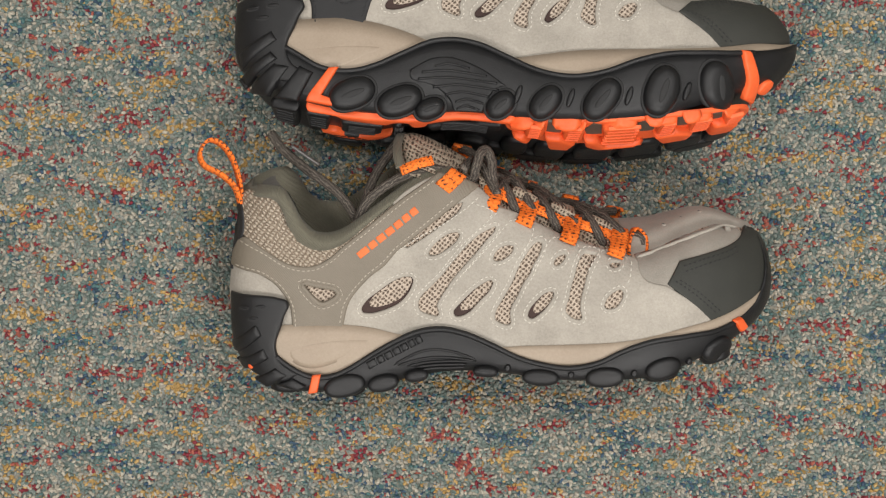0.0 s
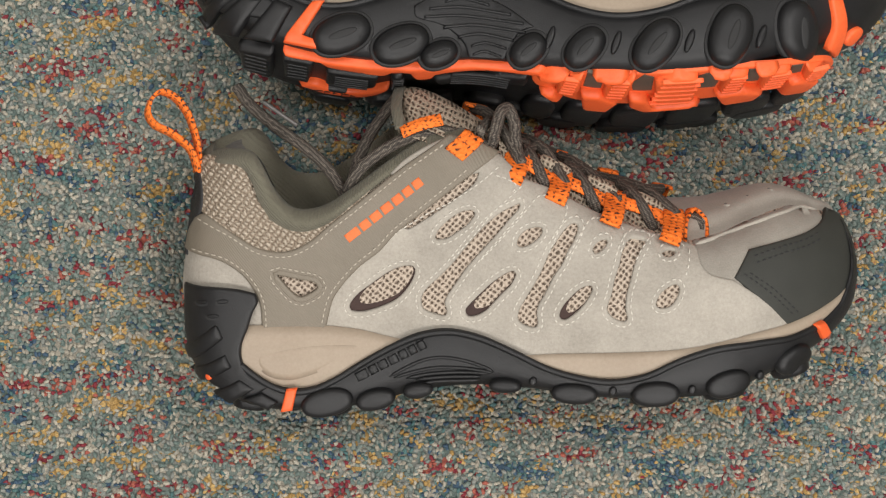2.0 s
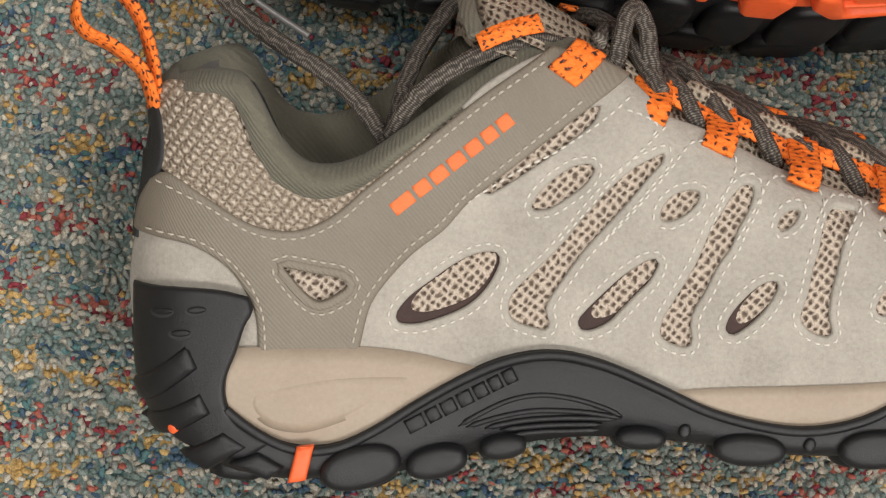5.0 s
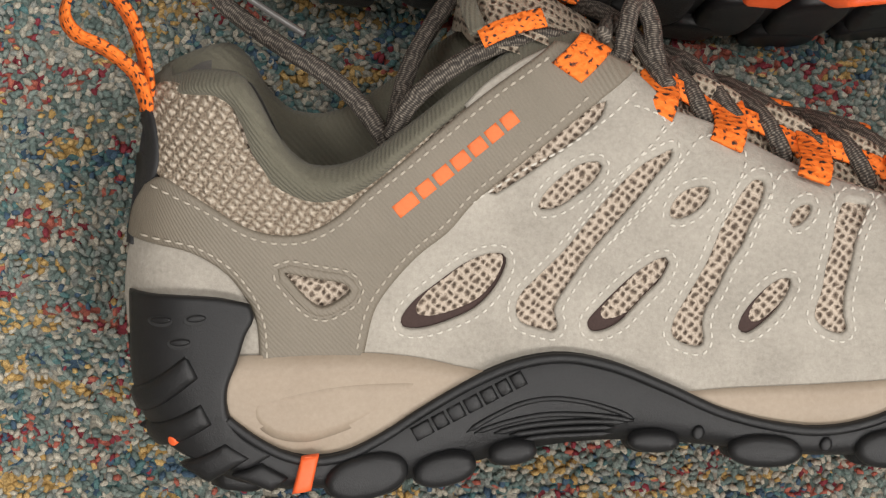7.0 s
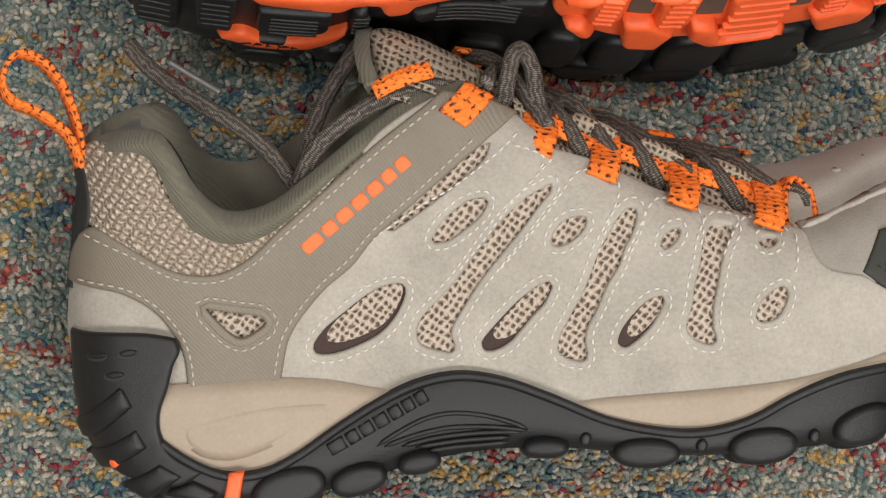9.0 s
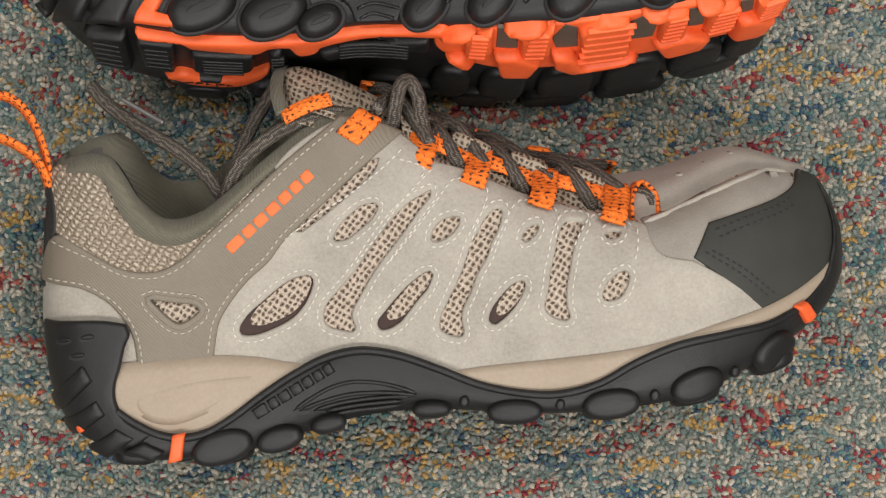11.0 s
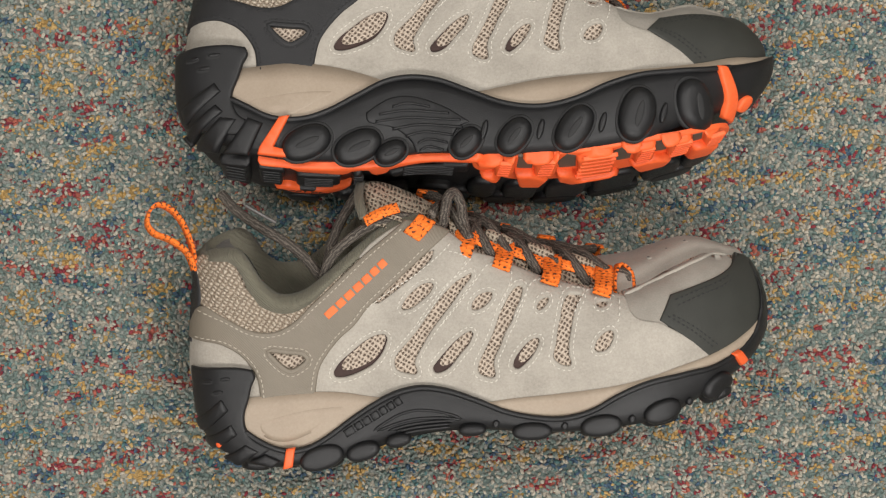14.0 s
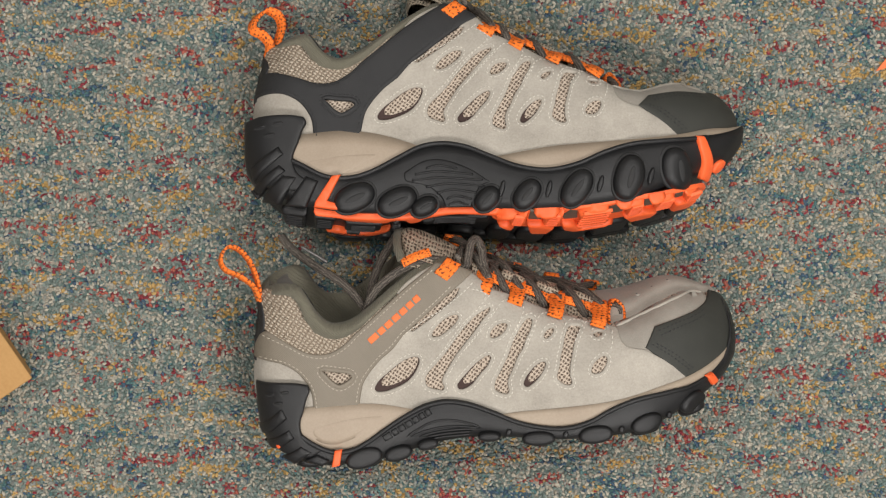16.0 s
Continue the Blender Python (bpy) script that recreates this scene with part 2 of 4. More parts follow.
def oval(cx, cy, a, b, lean=0.0, power=2.0, n=28):
    th = np.linspace(0, math.tau, n, endpoint=False)
    x, y = a * np.sign(np.cos(th)) * abs(np.cos(th)) ** (2 / power), b * np.sign(np.sin(th)) * abs(np.sin(th)) ** (2 / power)
    c, s = math.cos(radians(lean)), math.sin(radians(lean))
    return np.stack([cx + c * x - s * y, cy + s * x + c * y], -1)


def inside(loops, p):
    odd = np.zeros(len(p), bool)
    for q in loops:
        a, b = q, np.roll(q, -1, 0)
        for (ax, ay), (bx, by) in zip(a, b):
            if ay != by:
                odd ^= ((ay > p[:, 1]) != (by > p[:, 1])) & (p[:, 0] < (bx - ax) * (p[:, 1] - ay) / (by - ay) + ax)
    return odd


def distance(loops, p):
    far = np.full(len(p), 1e9)
    for q in loops:
        a, d = q, np.roll(q, -1, 0) - q
        n = (d**2).sum(-1) + 1e-12
        for i in range(len(q)):
            u = np.clip(((p - a[i]) @ d[i]) / n[i], 0, 1)
            far = np.minimum(far, np.hypot(*(p - a[i] - u[:, None] * d[i]).T))
    return far


def inset(q, d):
    """A closed loop moved to its left by d."""
    t = np.roll(q, -1, 0) - np.roll(q, 1, 0)
    t /= np.linalg.norm(t, axis=1)[:, None] + 1e-9
    area = (q[:, 0] * np.roll(q[:, 1], -1) - q[:, 1] * np.roll(q[:, 0], -1)).sum()
    return q + np.sign(area) * d * np.stack([-t[:, 1], t[:, 0]], -1)


def raised(surface, p, lift, sign=1):
    """Points on a surface of two coordinates, moved out along its normal by lift."""
    e = 0.4
    a = surface(p[:, 0] + e, p[:, 1]) - surface(p[:, 0] - e, p[:, 1])
    b = surface(p[:, 0], p[:, 1] + e) - surface(p[:, 0], p[:, 1] - e)
    n = np.cross(a, b) * sign
    n /= np.linalg.norm(n, axis=1)[:, None] + 1e-9
    return surface(p[:, 0], p[:, 1]) + n * np.asarray(lift)[..., None]


def panel(name, surface, loop, material, parent, off=0.2, thick=1.0, holes=(), edge=0.9, grid=4.0, sign=1, label="", sink=1.2, base=0.35, soft=False):
    """A sheet with rounded edges laid on a surface, with openings cut through."""
    from mathutils.geometry import delaunay_2d_cdt
    loops = [np.asarray(loop)] + [np.asarray(q) for q in holes]
    pts, edges = [], []
    for q in loops:
        k = len(pts)
        pts += [tuple(v) for v in q]
        edges += [(k + i, k + (i + 1) % len(q)) for i in range(len(q))]
    extra = [np.array([(x, y) for x in np.arange(loops[0][:, 0].min(), loops[0][:, 0].max(), grid) for y in np.arange(loops[0][:, 1].min(), loops[0][:, 1].max(), grid)]).reshape(-1, 2)]
    keep = extra[0][inside(loops, extra[0])] if len(extra[0]) else extra[0]
    keep = keep[distance(loops, keep) > edge * 1.4] if len(keep) else keep
    for f in (0.35, 1.0):
        for i, q in enumerate(loops):
            ring = inset(q, edge * f * (1 if i == 0 else -1))
            good = inside(loops, ring) & (distance(loops, ring) > edge * f * 0.9)
            keep = np.concatenate([keep, ring[good]]) if len(keep) else ring[good]
    pts += [tuple(v) for v in keep]
    got = delaunay_2d_cdt([Vector(v) for v in pts], edges, [], 0, 1e-4)
    v2, tri = np.array([tuple(v) for v in got[0]]), np.array([f for f in got[2] if len(f) == 3])
    tri = tri[inside(loops, v2[tri].mean(1))]
    used = np.unique(tri)
    back = np.full(len(v2), -1)
    back[used] = np.arange(len(used))
    v2, tri = v2[used], back[tri]
    d = np.clip(distance(loops, v2) / edge, 0, 1)
    top = raised(surface, v2, off + thick * (base + (1 - base) * (d * d * (3 - 2 * d) if soft else np.sqrt(1 - (1 - d) ** 2))), sign)
    count = {}
    for f in tri:
        for i in range(3):
            k = (f[i], f[(i + 1) % 3])
            count[k] = count.get(k, 0) + 1
    rim = [k for k in count if (k[1], k[0]) not in count]
    low = sorted({i for k in rim for i in k})
    at = {i: len(v2) + j for j, i in enumerate(low)}
    skirt = raised(surface, v2[low], np.full(len(low), off - sink), sign)
    faces = [tuple(f) if sign > 0 else tuple(f[::-1]) for f in tri] + [(b, a, at[a], at[b]) if sign > 0 else (a, b, at[b], at[a]) for a, b in rim]
    weave = np.concatenate([v2, v2[low]]) @ np.array([[0.1, 0.12], [-0.1, 0.12]])
    return part(name, np.concatenate([top, skirt]) / 1000, faces, material, parent, label, True, weave)


def tube(name, pts, radius, material, parent, flat=1.0, sides=10, step=1.2, closed=False, label="", taper=False):
    P = spline(pts, step, closed)
    T = np.gradient(P, axis=0)
    T /= np.linalg.norm(T, axis=1)[:, None] + 1e-9
    up = np.cross(T, (0, 0, 1.0))
    up[np.linalg.norm(up, axis=1) < 1e-3] = (1, 0, 0)
    up /= np.linalg.norm(up, axis=1)[:, None]
    side = np.cross(up, T)
    th = np.linspace(0, math.tau, sides + 1)
    run = np.r_[0, np.cumsum(np.linalg.norm(np.diff(P, axis=0), axis=1))]
    R = np.broadcast_to(radius, len(P)).astype(float)
    if taper:
        R = R * np.clip(np.minimum(np.arange(len(P)), np.arange(len(P))[::-1]) / 2.0, 0.25, 1)
    V = P[:, None] + R[:, None, None] * (np.cos(th)[None, :, None] * up[:, None] + flat * np.sin(th)[None, :, None] * side[:, None])
    uv = np.stack([np.broadcast_to(th / math.tau, V.shape[:2]), np.broadcast_to(run[:, None], V.shape[:2])], -1)
    m = sides + 1
    F = [(i * m + j, i * m + j + 1, (i + 1) * m + j + 1, (i + 1) * m + j) for i in range(len(P) - 1) for j in range(sides)]
    F += [tuple(range(sides))[::-1], tuple((len(P) - 1) * m + j for j in range(sides))]
    return part(name, V.reshape(-1, 3) / 1000, F, material, parent, label, True, uv.reshape(-1, 2))


def ribbon(name, pts, across, width, material, parent, thick=1.2, label="", step=1.2):
    """A woven tape along a path; across is the direction of its width."""
    P = spline(pts, step, False)
    T = np.gradient(P, axis=0)
    T /= np.linalg.norm(T, axis=1)[:, None] + 1e-9
    A = np.broadcast_to(np.array(across, float), P.shape)
    A = A - (A * T).sum(-1, keepdims=True) * T
    A /= np.linalg.norm(A, axis=1)[:, None] + 1e-9
    N = np.cross(T, A)
    run = np.r_[0, np.cumsum(np.linalg.norm(np.diff(P, axis=0), axis=1))]
    prof = [(-0.5, 0.0), (-0.47, 0.5), (0.0, 0.6), (0.47, 0.5), (0.5, 0.0), (0.47, -0.5), (0.0, -0.6), (-0.47, -0.5)]
    V = np.stack([P + A * width * a + N * thick * b for a, b in prof], 1)
    uv = np.stack([np.stack([np.full(len(P), a + 0.5), run / 4.5], -1) for a, b in prof], 1)
    k = len(prof)
    F = [(i * k + j, i * k + (j + 1) % k, (i + 1) * k + (j + 1) % k, (i + 1) * k + j) for i in range(len(P) - 1) for j in range(k)]
    F += [tuple(range(k))[::-1], tuple((len(P) - 1) * k + j for j in range(k))]
    return part(name, V.reshape(-1, 3) / 1000, F, material, parent, label, True, uv.reshape(-1, 2))


def stitching(surface, path, material, parent, lift, closed=False, dash=2.0, gap=0.75, fat=0.3, sign=1):
    """A row of thread stitches on a surface."""
    q = np.asarray(path)
    if closed:
        q = np.concatenate([q, q[:1]])
    run = np.r_[0, np.cumsum(np.hypot(*np.diff(q, axis=0).T))]
    V, F = [], []
    for a in np.arange(0, run[-1] - dash, dash + gap):
        t = a + dash * np.array([0, 0.2, 0.5, 0.8, 1.0])
        p = np.stack([np.interp(t, run, q[:, 0]), np.interp(t, run, q[:, 1])], -1)
        d = p[-1] - p[0]
        d = np.array([-d[1], d[0]]) / (np.hypot(*d) + 1e-9)
        k = len(V)
        for i, (r, z) in enumerate(((0.3, -0.25), (0.9, 0.25), (1, 0.45), (0.9, 0.25), (0.3, -0.25))):
            three = np.stack([p[i] - d * fat * r, p[i], p[i] + d * fat * r])
            V += list(raised(surface, three, lift + np.array([z - 0.25, z, z - 0.25]), sign))
        F += [(k + i * 3 + j, k + i * 3 + j + 1, k + i * 3 + j + 4, k + i * 3 + j + 3) for i in range(4) for j in range(2)]
    if V:
        part("stitching", np.array(V) / 1000, F, material, parent)


# ---------------------------------------------------------------- shoe form
# Shoe space in millimetres: s runs from heel to toe, h up from the sole, w out of the side that lies upward.
def curve(*pts):
    """A smooth function of one variable through pairs x, y."""
    X, Y = np.array(pts[0::2], float), np.array(pts[1::2], float)
    slope = np.gradient(Y, X)

    def f(x):
        x = np.clip(np.asarray(x, float), X[0], X[-1])
        i = np.clip(np.searchsorted(X, x, side="right") - 1, 0, len(X) - 2)
        g = X[i + 1] - X[i]
        u = (x - X[i]) / g
        return ((2 * u**3 - 3 * u**2 + 1) * Y[i] + (u**3 - 2 * u**2 + u) * g * slope[i]
                + (3 * u**2 - 2 * u**3) * Y[i + 1] + (u**3 - u**2) * g * slope[i + 1])
    return f


OUTER = curve(0, 9, 2, 15, 6, 22, 12, 27, 20, 30, 32, 32.5, 50, 34, 80, 36, 120, 42, 160, 50, 195, 56, 225, 57, 250, 53, 272, 45, 286, 36, 296, 26, 302, 17, 306, 7)
INNER = curve(0, 9, 2, 15, 6, 22, 12, 27, 20, 30, 32, 32, 50, 33, 80, 33, 120, 34, 160, 40, 195, 46, 225, 48, 250, 45, 272, 39, 286, 32, 296, 23, 302, 15, 306, 6)
TREAD = curve(0, 24, 3, 18, 8, 10, 16, 4.5, 30, 1.5, 50, 0.8, 70, 2, 88, 6.5, 105, 11.5, 125, 15, 145, 15.5, 160, 14.5, 175, 13, 209, 13, 242, 16, 262, 21, 280, 27, 296, 34, 306, 40)
TOPLINE = curve(0, 109, 6, 112, 12, 113.4, 21, 114, 27.5, 112.6, 32.5, 107, 38, 98.4, 43.5, 92, 48, 89, 54, 88.2, 63, 90.6, 74, 98, 92, 111.5, 112, 123, 122, 124.5, 138, 117, 148, 108, 159, 103, 169, 98, 180, 92, 194, 87, 204, 84, 220, 79, 230, 79, 248, 84, 263, 88.6, 273, 90.6, 286, 90.2, 306, 87)
TOPHALF = curve(0, 7, 8, 14, 18, 22, 30, 26, 50, 28, 80, 28, 110, 25, 138, 23, 160, 25, 200, 29, 222, 31, 236, 28, 250, 23, 263, 18, 275, 13.5, 286, 10, 306, 4)
RISE = curve(0, 1, 20, 2.5, 28, 4, 33, 6.5, 41, 8, 50, 8, 61, 6.5, 75, 5, 100, 5, 130, 0)  # the far rim of the opening over the near one
HEEL_LEAN = curve(0, 14, 6, 10, 14, 6, 24, 2, 34, 0, 58, 0, 75, 2.5, 95, 5, 110, 7, 125, 11, 140, 16)
TOE_LEAN = curve(5, 34, 20, 20, 32, 9, 44, 2, 58, 0, 68, 1, 80, 6, 88, 11, 94, 16.5, 104, 21)


def along(s0, h):
    """The length coordinate of station s0 at height h: heel and toe are rounded in profile."""
    return s0 + HEEL_LEAN(h) * np.clip(1 - s0 / 50, 0, 1) - TOE_LEAN(h) * np.clip((s0 - 240) / 66, 0, 1.2)


def station(s, h):
    e, g = HEEL_LEAN(h), TOE_LEAN(h)
    back = (s - e) / (1 - e / 50)
    front = (s - g * 240 / 66) / (1 - g / 66)
    return np.where(s < 50, back, np.where(s > 240, front, s))


def upper_width(s0, h, edge):
    top, q0 = TOPHALF(s0), 24.0
    base = edge(s0) - 3.5
    top = np.minimum(top, base - 1)
    q = np.clip((h - q0) / (TOPLINE(s0) - q0), 0, 1)
    return top + (base - top) * np.sqrt(np.clip(1 - q**3.6, 0, 1))


def side_of(edge, lift=0.0):
    """The side wall of the upper as a surface of (s, h)."""
    def f(s, h):
        return np.stack([s, h, upper_width(np.clip(station(s, h), 0, 306), h, edge) + lift], -1)
    return f


def wall_of(edge, lift=0.0):
    """The side wall of the sole as a surface of (s, h)."""
    def f(s, h):
        s0 = np.clip(station(s, h), 0, 306)
        return np.stack([s, h, edge(s0) + lift + 0 * h], -1)
    return f


def under(s, w):
    """The tread as a surface of (s, w)."""
    return np.stack([s, TREAD(s), w], -1)


# ---------------------------------------------------------------- the room
for name, box in (("wall_north", (-2.6, 2.6, 2.5, 2.6, 0, 2.7)), ("wall_south", (-2.6, 2.6, -2.6, -2.5, 0, 2.7)),
                  ("wall_west", (-2.6, -2.5, -2.5, 2.5, 0, 2.7)), ("wall_east", (2.5, 2.6, -2.5, 2.5, 0, 2.7))):
    tagged(block(name, *box, PAINT), "plain off-white painted wall of the room", "wall", kind="structure")
tagged(block("ceiling", -2.6, 2.6, -2.6, 2.6, 2.7, 2.8, TILE), "plain white board ceiling of the room", "ceiling", kind="structure")
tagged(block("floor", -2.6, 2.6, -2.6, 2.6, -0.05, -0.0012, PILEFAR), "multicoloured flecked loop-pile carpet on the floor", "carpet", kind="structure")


def carpet_pile(x0, x1, y0, y1, pitch):
    """Twisted yarn loops, each a small leaning dome."""
    rng = np.random.default_rng(4)
    nx, ny = int((x1 - x0) / pitch), int((y1 - y0) / (pitch * 0.866))
    gx, gy = np.meshgrid(np.arange(nx), np.arange(ny))
    cx = (x0 + (gx + 0.5 * (gy % 2)) * pitch).ravel()
    cy = (y0 + gy * pitch * 0.866).ravel()
    k = len(cx)
    cx, cy = cx + rng.normal(0, 0.24 * pitch, k), cy + rng.normal(0, 0.24 * pitch, k)
    turn, size = rng.uniform(0, math.pi, k), rng.uniform(0.82, 1.2, k)
    tall = rng.uniform(0.0016, 0.0038, k)
    th = np.arange(5) * math.tau / 5
    rings = ((0.64, 0.0), (0.50, 0.72))
    V = np.zeros((k, 11, 3))
    lean = rng.normal(0, 0.0004, (k, 2))
    for r, (rad, up) in enumerate(rings):
        a, b = np.cos(th)[None] * rad * pitch * size[:, None] * 1.3, np.sin(th)[None] * rad * pitch * size[:, None] * 0.75
        c, s = np.cos(turn)[:, None], np.sin(turn)[:, None]
        V[:, r * 5:r * 5 + 5, 0] = cx[:, None] + c * a - s * b + lean[:, :1] * up
        V[:, r * 5:r * 5 + 5, 1] = cy[:, None] + s * a + c * b + lean[:, 1:] * up
        V[:, r * 5:r * 5 + 5, 2] = (tall * up - 0.001 * (r == 0))[:, None]
    V[:, 10, 0], V[:, 10, 1], V[:, 10, 2] = cx + lean[:, 0], cy + lean[:, 1], tall
    V[:, :, 2] -= 0.0022
    tri = []
    for j in range(5):
        a, b = j, (j + 1) % 5
        tri += [(a, b, b + 5), (a, b + 5, a + 5), (5 + j, 5 + (j + 1) % 5, 10)]
    tri = np.array(tri)
    F = (tri[None] + (np.arange(k) * 11)[:, None, None]).reshape(-1, 3)
    me = bpy.data.meshes.new("carpet_pile")
    me.vertices.add(k * 11)
    me.vertices.foreach_set("co", V.ravel())
    me.loops.add(len(F) * 3)
    me.loops.foreach_set("vertex_index", F.ravel())
    me.polygons.add(len(F))
    me.polygons.foreach_set("loop_start", np.arange(0, len(F) * 3, 3))
    me.polygons.foreach_set("use_smooth", np.ones(len(F), bool))
    me.materials.append(PILE)
    me.update(calc_edges=True)
    return tagged(new("carpet_pile", me), "multicoloured teal, beige, ochre and red loop pile of the carpet", "carpet", kind="stuff")


carpet_pile(-0.22, 0.49, -0.11, 0.40, 0.00235)

# ---------------------------------------------------------------- outlines of the shoe's pieces, in shoe space
STRIP = [(1.6, 68.1), (1.6, 68.1), (3.2, 76.9), (6.2, 83.7), (6.2, 83.7), (10.3, 86.5), (20.6, 80.6), (31, 74.4), (39.5, 72.1), (47.9, 72.8), (56.4, 77.3), (63.3, 83.4), (75.2, 93), (95.5, 109.4), (116.3, 123.4), (116.3, 123.4), (127.3, 121.1), (138.1, 115.9), (138.1, 115.9), (127.1, 108.6), (110, 95), (93.3, 81), (86.4, 73), (77.9, 66.1), (70.1, 57.3), (66, 50.2), (63.1, 36.6), (63.1, 36.6), (48.3, 36.1), (35.1, 36.2), (35.1, 36.2), (34.2, 47.9), (30.8, 55.5), (25.2, 62.1), (16.7, 66.8), (8, 68.0)]
HEEL_SUEDE = [(1.8, 68.6), (17.7, 68.3), (26.5, 63.1), (32.1, 55.6), (35.5, 48.2), (36.3, 35), (36.3, 35), (25.5, 35), (15, 38), (1.2, 42)]
HEEL_CAP = [(0.2, 54.2), (0.2, 54.2), (10.4, 55.3), (23.2, 55.2), (31.7, 53.6), (31.7, 53.6), (33, 49.8), (30.7, 44.9), (28.4, 37.3), (25.8, 30), (25.9, 23.5), (29.1, 17), (38, 11.5), (38, 11.5), (30, 7), (14, 10), (4.5, 17), (1, 28), (0.3, 42)]
TOE_CAP = [(290, 89.7), (290, 89.7), (288, 87.6), (284.3, 84.4), (277.1, 82), (264.3, 79.5), (248.7, 76.3), (248.7, 76.3), (241.3, 65.2), (241.3, 65.2), (254.2, 54.9), (266.6, 42.8), (266.6, 42.8), (280.4, 46.8), (293, 52), (302, 57), (303.5, 66), (302, 76), (297.5, 84.5)]
VAMP = [(225, 78.6), (225, 78.6), (234.2, 80.4), (248.8, 85.1), (263.9, 89.8), (275.7, 91.4), (284, 90), (284, 90), (287, 84.2), (277.8, 78.3), (252, 72), (246, 64), (246, 62), (240, 60), (231.1, 60), (225.7, 66)]
SIDE = [(60.2, 35.2), (62.5, 43.7), (65, 51.8), (69.1, 59.3), (77, 68), (92.3, 82.7), (109.1, 96.6), (126.2, 111.2), (136.8, 116.4), (136.8, 116.4), (143, 110.6), (148.6, 104.9), (148.6, 104.9), (159.3, 101.3), (169.6, 96.3), (180.8, 90.7), (194.5, 85.8), (206.4, 82.1), (219.9, 78.3), (225.7, 76.8), (225.7, 76.8), (227, 70.1), (231.2, 66.4), (241.2, 64.2), (241.2, 64.2), (255.6, 55), (270.9, 42.9), (270.9, 42.9), (247.9, 34.9), (222, 30.5), (185.5, 28.4), (146, 24.5), (129.8, 26), (104.8, 27), (79.7, 31)]
HOLES = {
    "large": [
        [(73.8, 49.2), (74.2, 46.4), (79, 45.9), (86, 47.9), (93.8, 51.8), (99.2, 57.7), (102.1, 64.3), (101.2, 67), (96.5, 66.8), (90.3, 63.9), (83.4, 58.8), (77.2, 53.8)],
        [(124.5, 48.3), (125.4, 45.9), (128.6, 46), (133.2, 48.6), (139.2, 55.5), (143.7, 60.5), (146, 65.5), (145.1, 66.8), (142, 65.8), (135.9, 61.3), (129.8, 55.1), (125.8, 50.5)],
        [(165.2, 47.4), (167.4, 46.2), (171.7, 49.2), (175.8, 53.7), (178.8, 59.2), (178.8, 61.4), (176.2, 61.4), (172.4, 59), (168.2, 54.5), (165.8, 50.6)]],
    "small": [
        [(206.6, 54.4), (208.3, 52.7), (212.8, 53.6), (215.8, 57.3), (216.9, 61), (215.7, 62.8), (212.1, 61.7), (208.5, 58.7)],
        [(110.6, 80.2), (112.1, 83.5), (116.2, 87.9), (121.9, 91.8), (126.6, 92.6), (127.7, 91.4), (125.7, 87.6), (120.5, 83.2), (115.4, 79.9), (111.2, 79.4)],
        [(146.1, 78.2), (146.9, 81.4), (150.1, 84.6), (154.4, 85.9), (157, 85.4), (156.5, 82.7), (153.3, 79.4), (149.1, 77.4), (146.8, 77.5)],
        [(178.9, 76.3), (180.2, 78.9), (182.6, 80.5), (185.4, 80.8), (185.2, 78.9), (182.8, 76.4), (180, 75.1)],
        [(209.4, 75), (211.5, 73.6), (214.7, 74.2), (215.6, 75.8), (212.3, 76.3)]],
    "slot": [
        [(105.1, 52.4), (106.3, 48.1), (111.7, 46.1), (115.4, 45.5), (116.4, 47.4), (115.4, 51.2), (116.4, 54.5), (121.2, 62.3), (124.9, 67.9), (132.2, 76.7), (137.4, 82.7), (142.6, 89.1), (146.6, 93.3), (147.2, 95.6), (144.9, 94.8), (139.4, 92.2), (134.1, 87.9), (128.9, 82.4), (123.7, 75.9), (117.7, 68.1), (109.7, 59.7), (106.6, 56.3)],
        [(147.2, 46.6), (148, 44.4), (151.2, 42.7), (154.9, 42.3), (155.9, 44.2), (155.4, 48.6), (156.2, 52.9), (159.2, 58.5), (162.1, 65), (166, 71), (168.1, 76.2), (170.4, 79.8), (172.4, 84.4), (172.6, 86.8), (170.9, 87.6), (169.1, 86.9), (166.2, 84.3), (163.4, 80.2), (160.5, 75.8), (156.4, 65.9), (153.5, 60.4), (150.5, 54.9), (148.1, 50.4)],
        [(185.7, 53), (185.9, 50.5), (189.2, 47.5), (193, 46.6), (194.4, 47.9), (193.5, 52.2), (193.9, 58.5), (195.5, 64.8), (197.4, 71.4), (199.5, 75.4), (202.3, 79.2), (202.6, 80.1), (199.8, 80.6), (196.4, 81.1), (194.3, 79.8), (191.8, 75.4), (190.8, 71.4), (188.6, 64.7), (187.4, 58.4)]],
    "edge": [[(96.8, 84.4), (110, 94.9), (124.2, 107.0), (129.2, 108.6), (129.2, 108.6), (127.1, 104), (114.7, 94), (99.2, 83.5)]]}
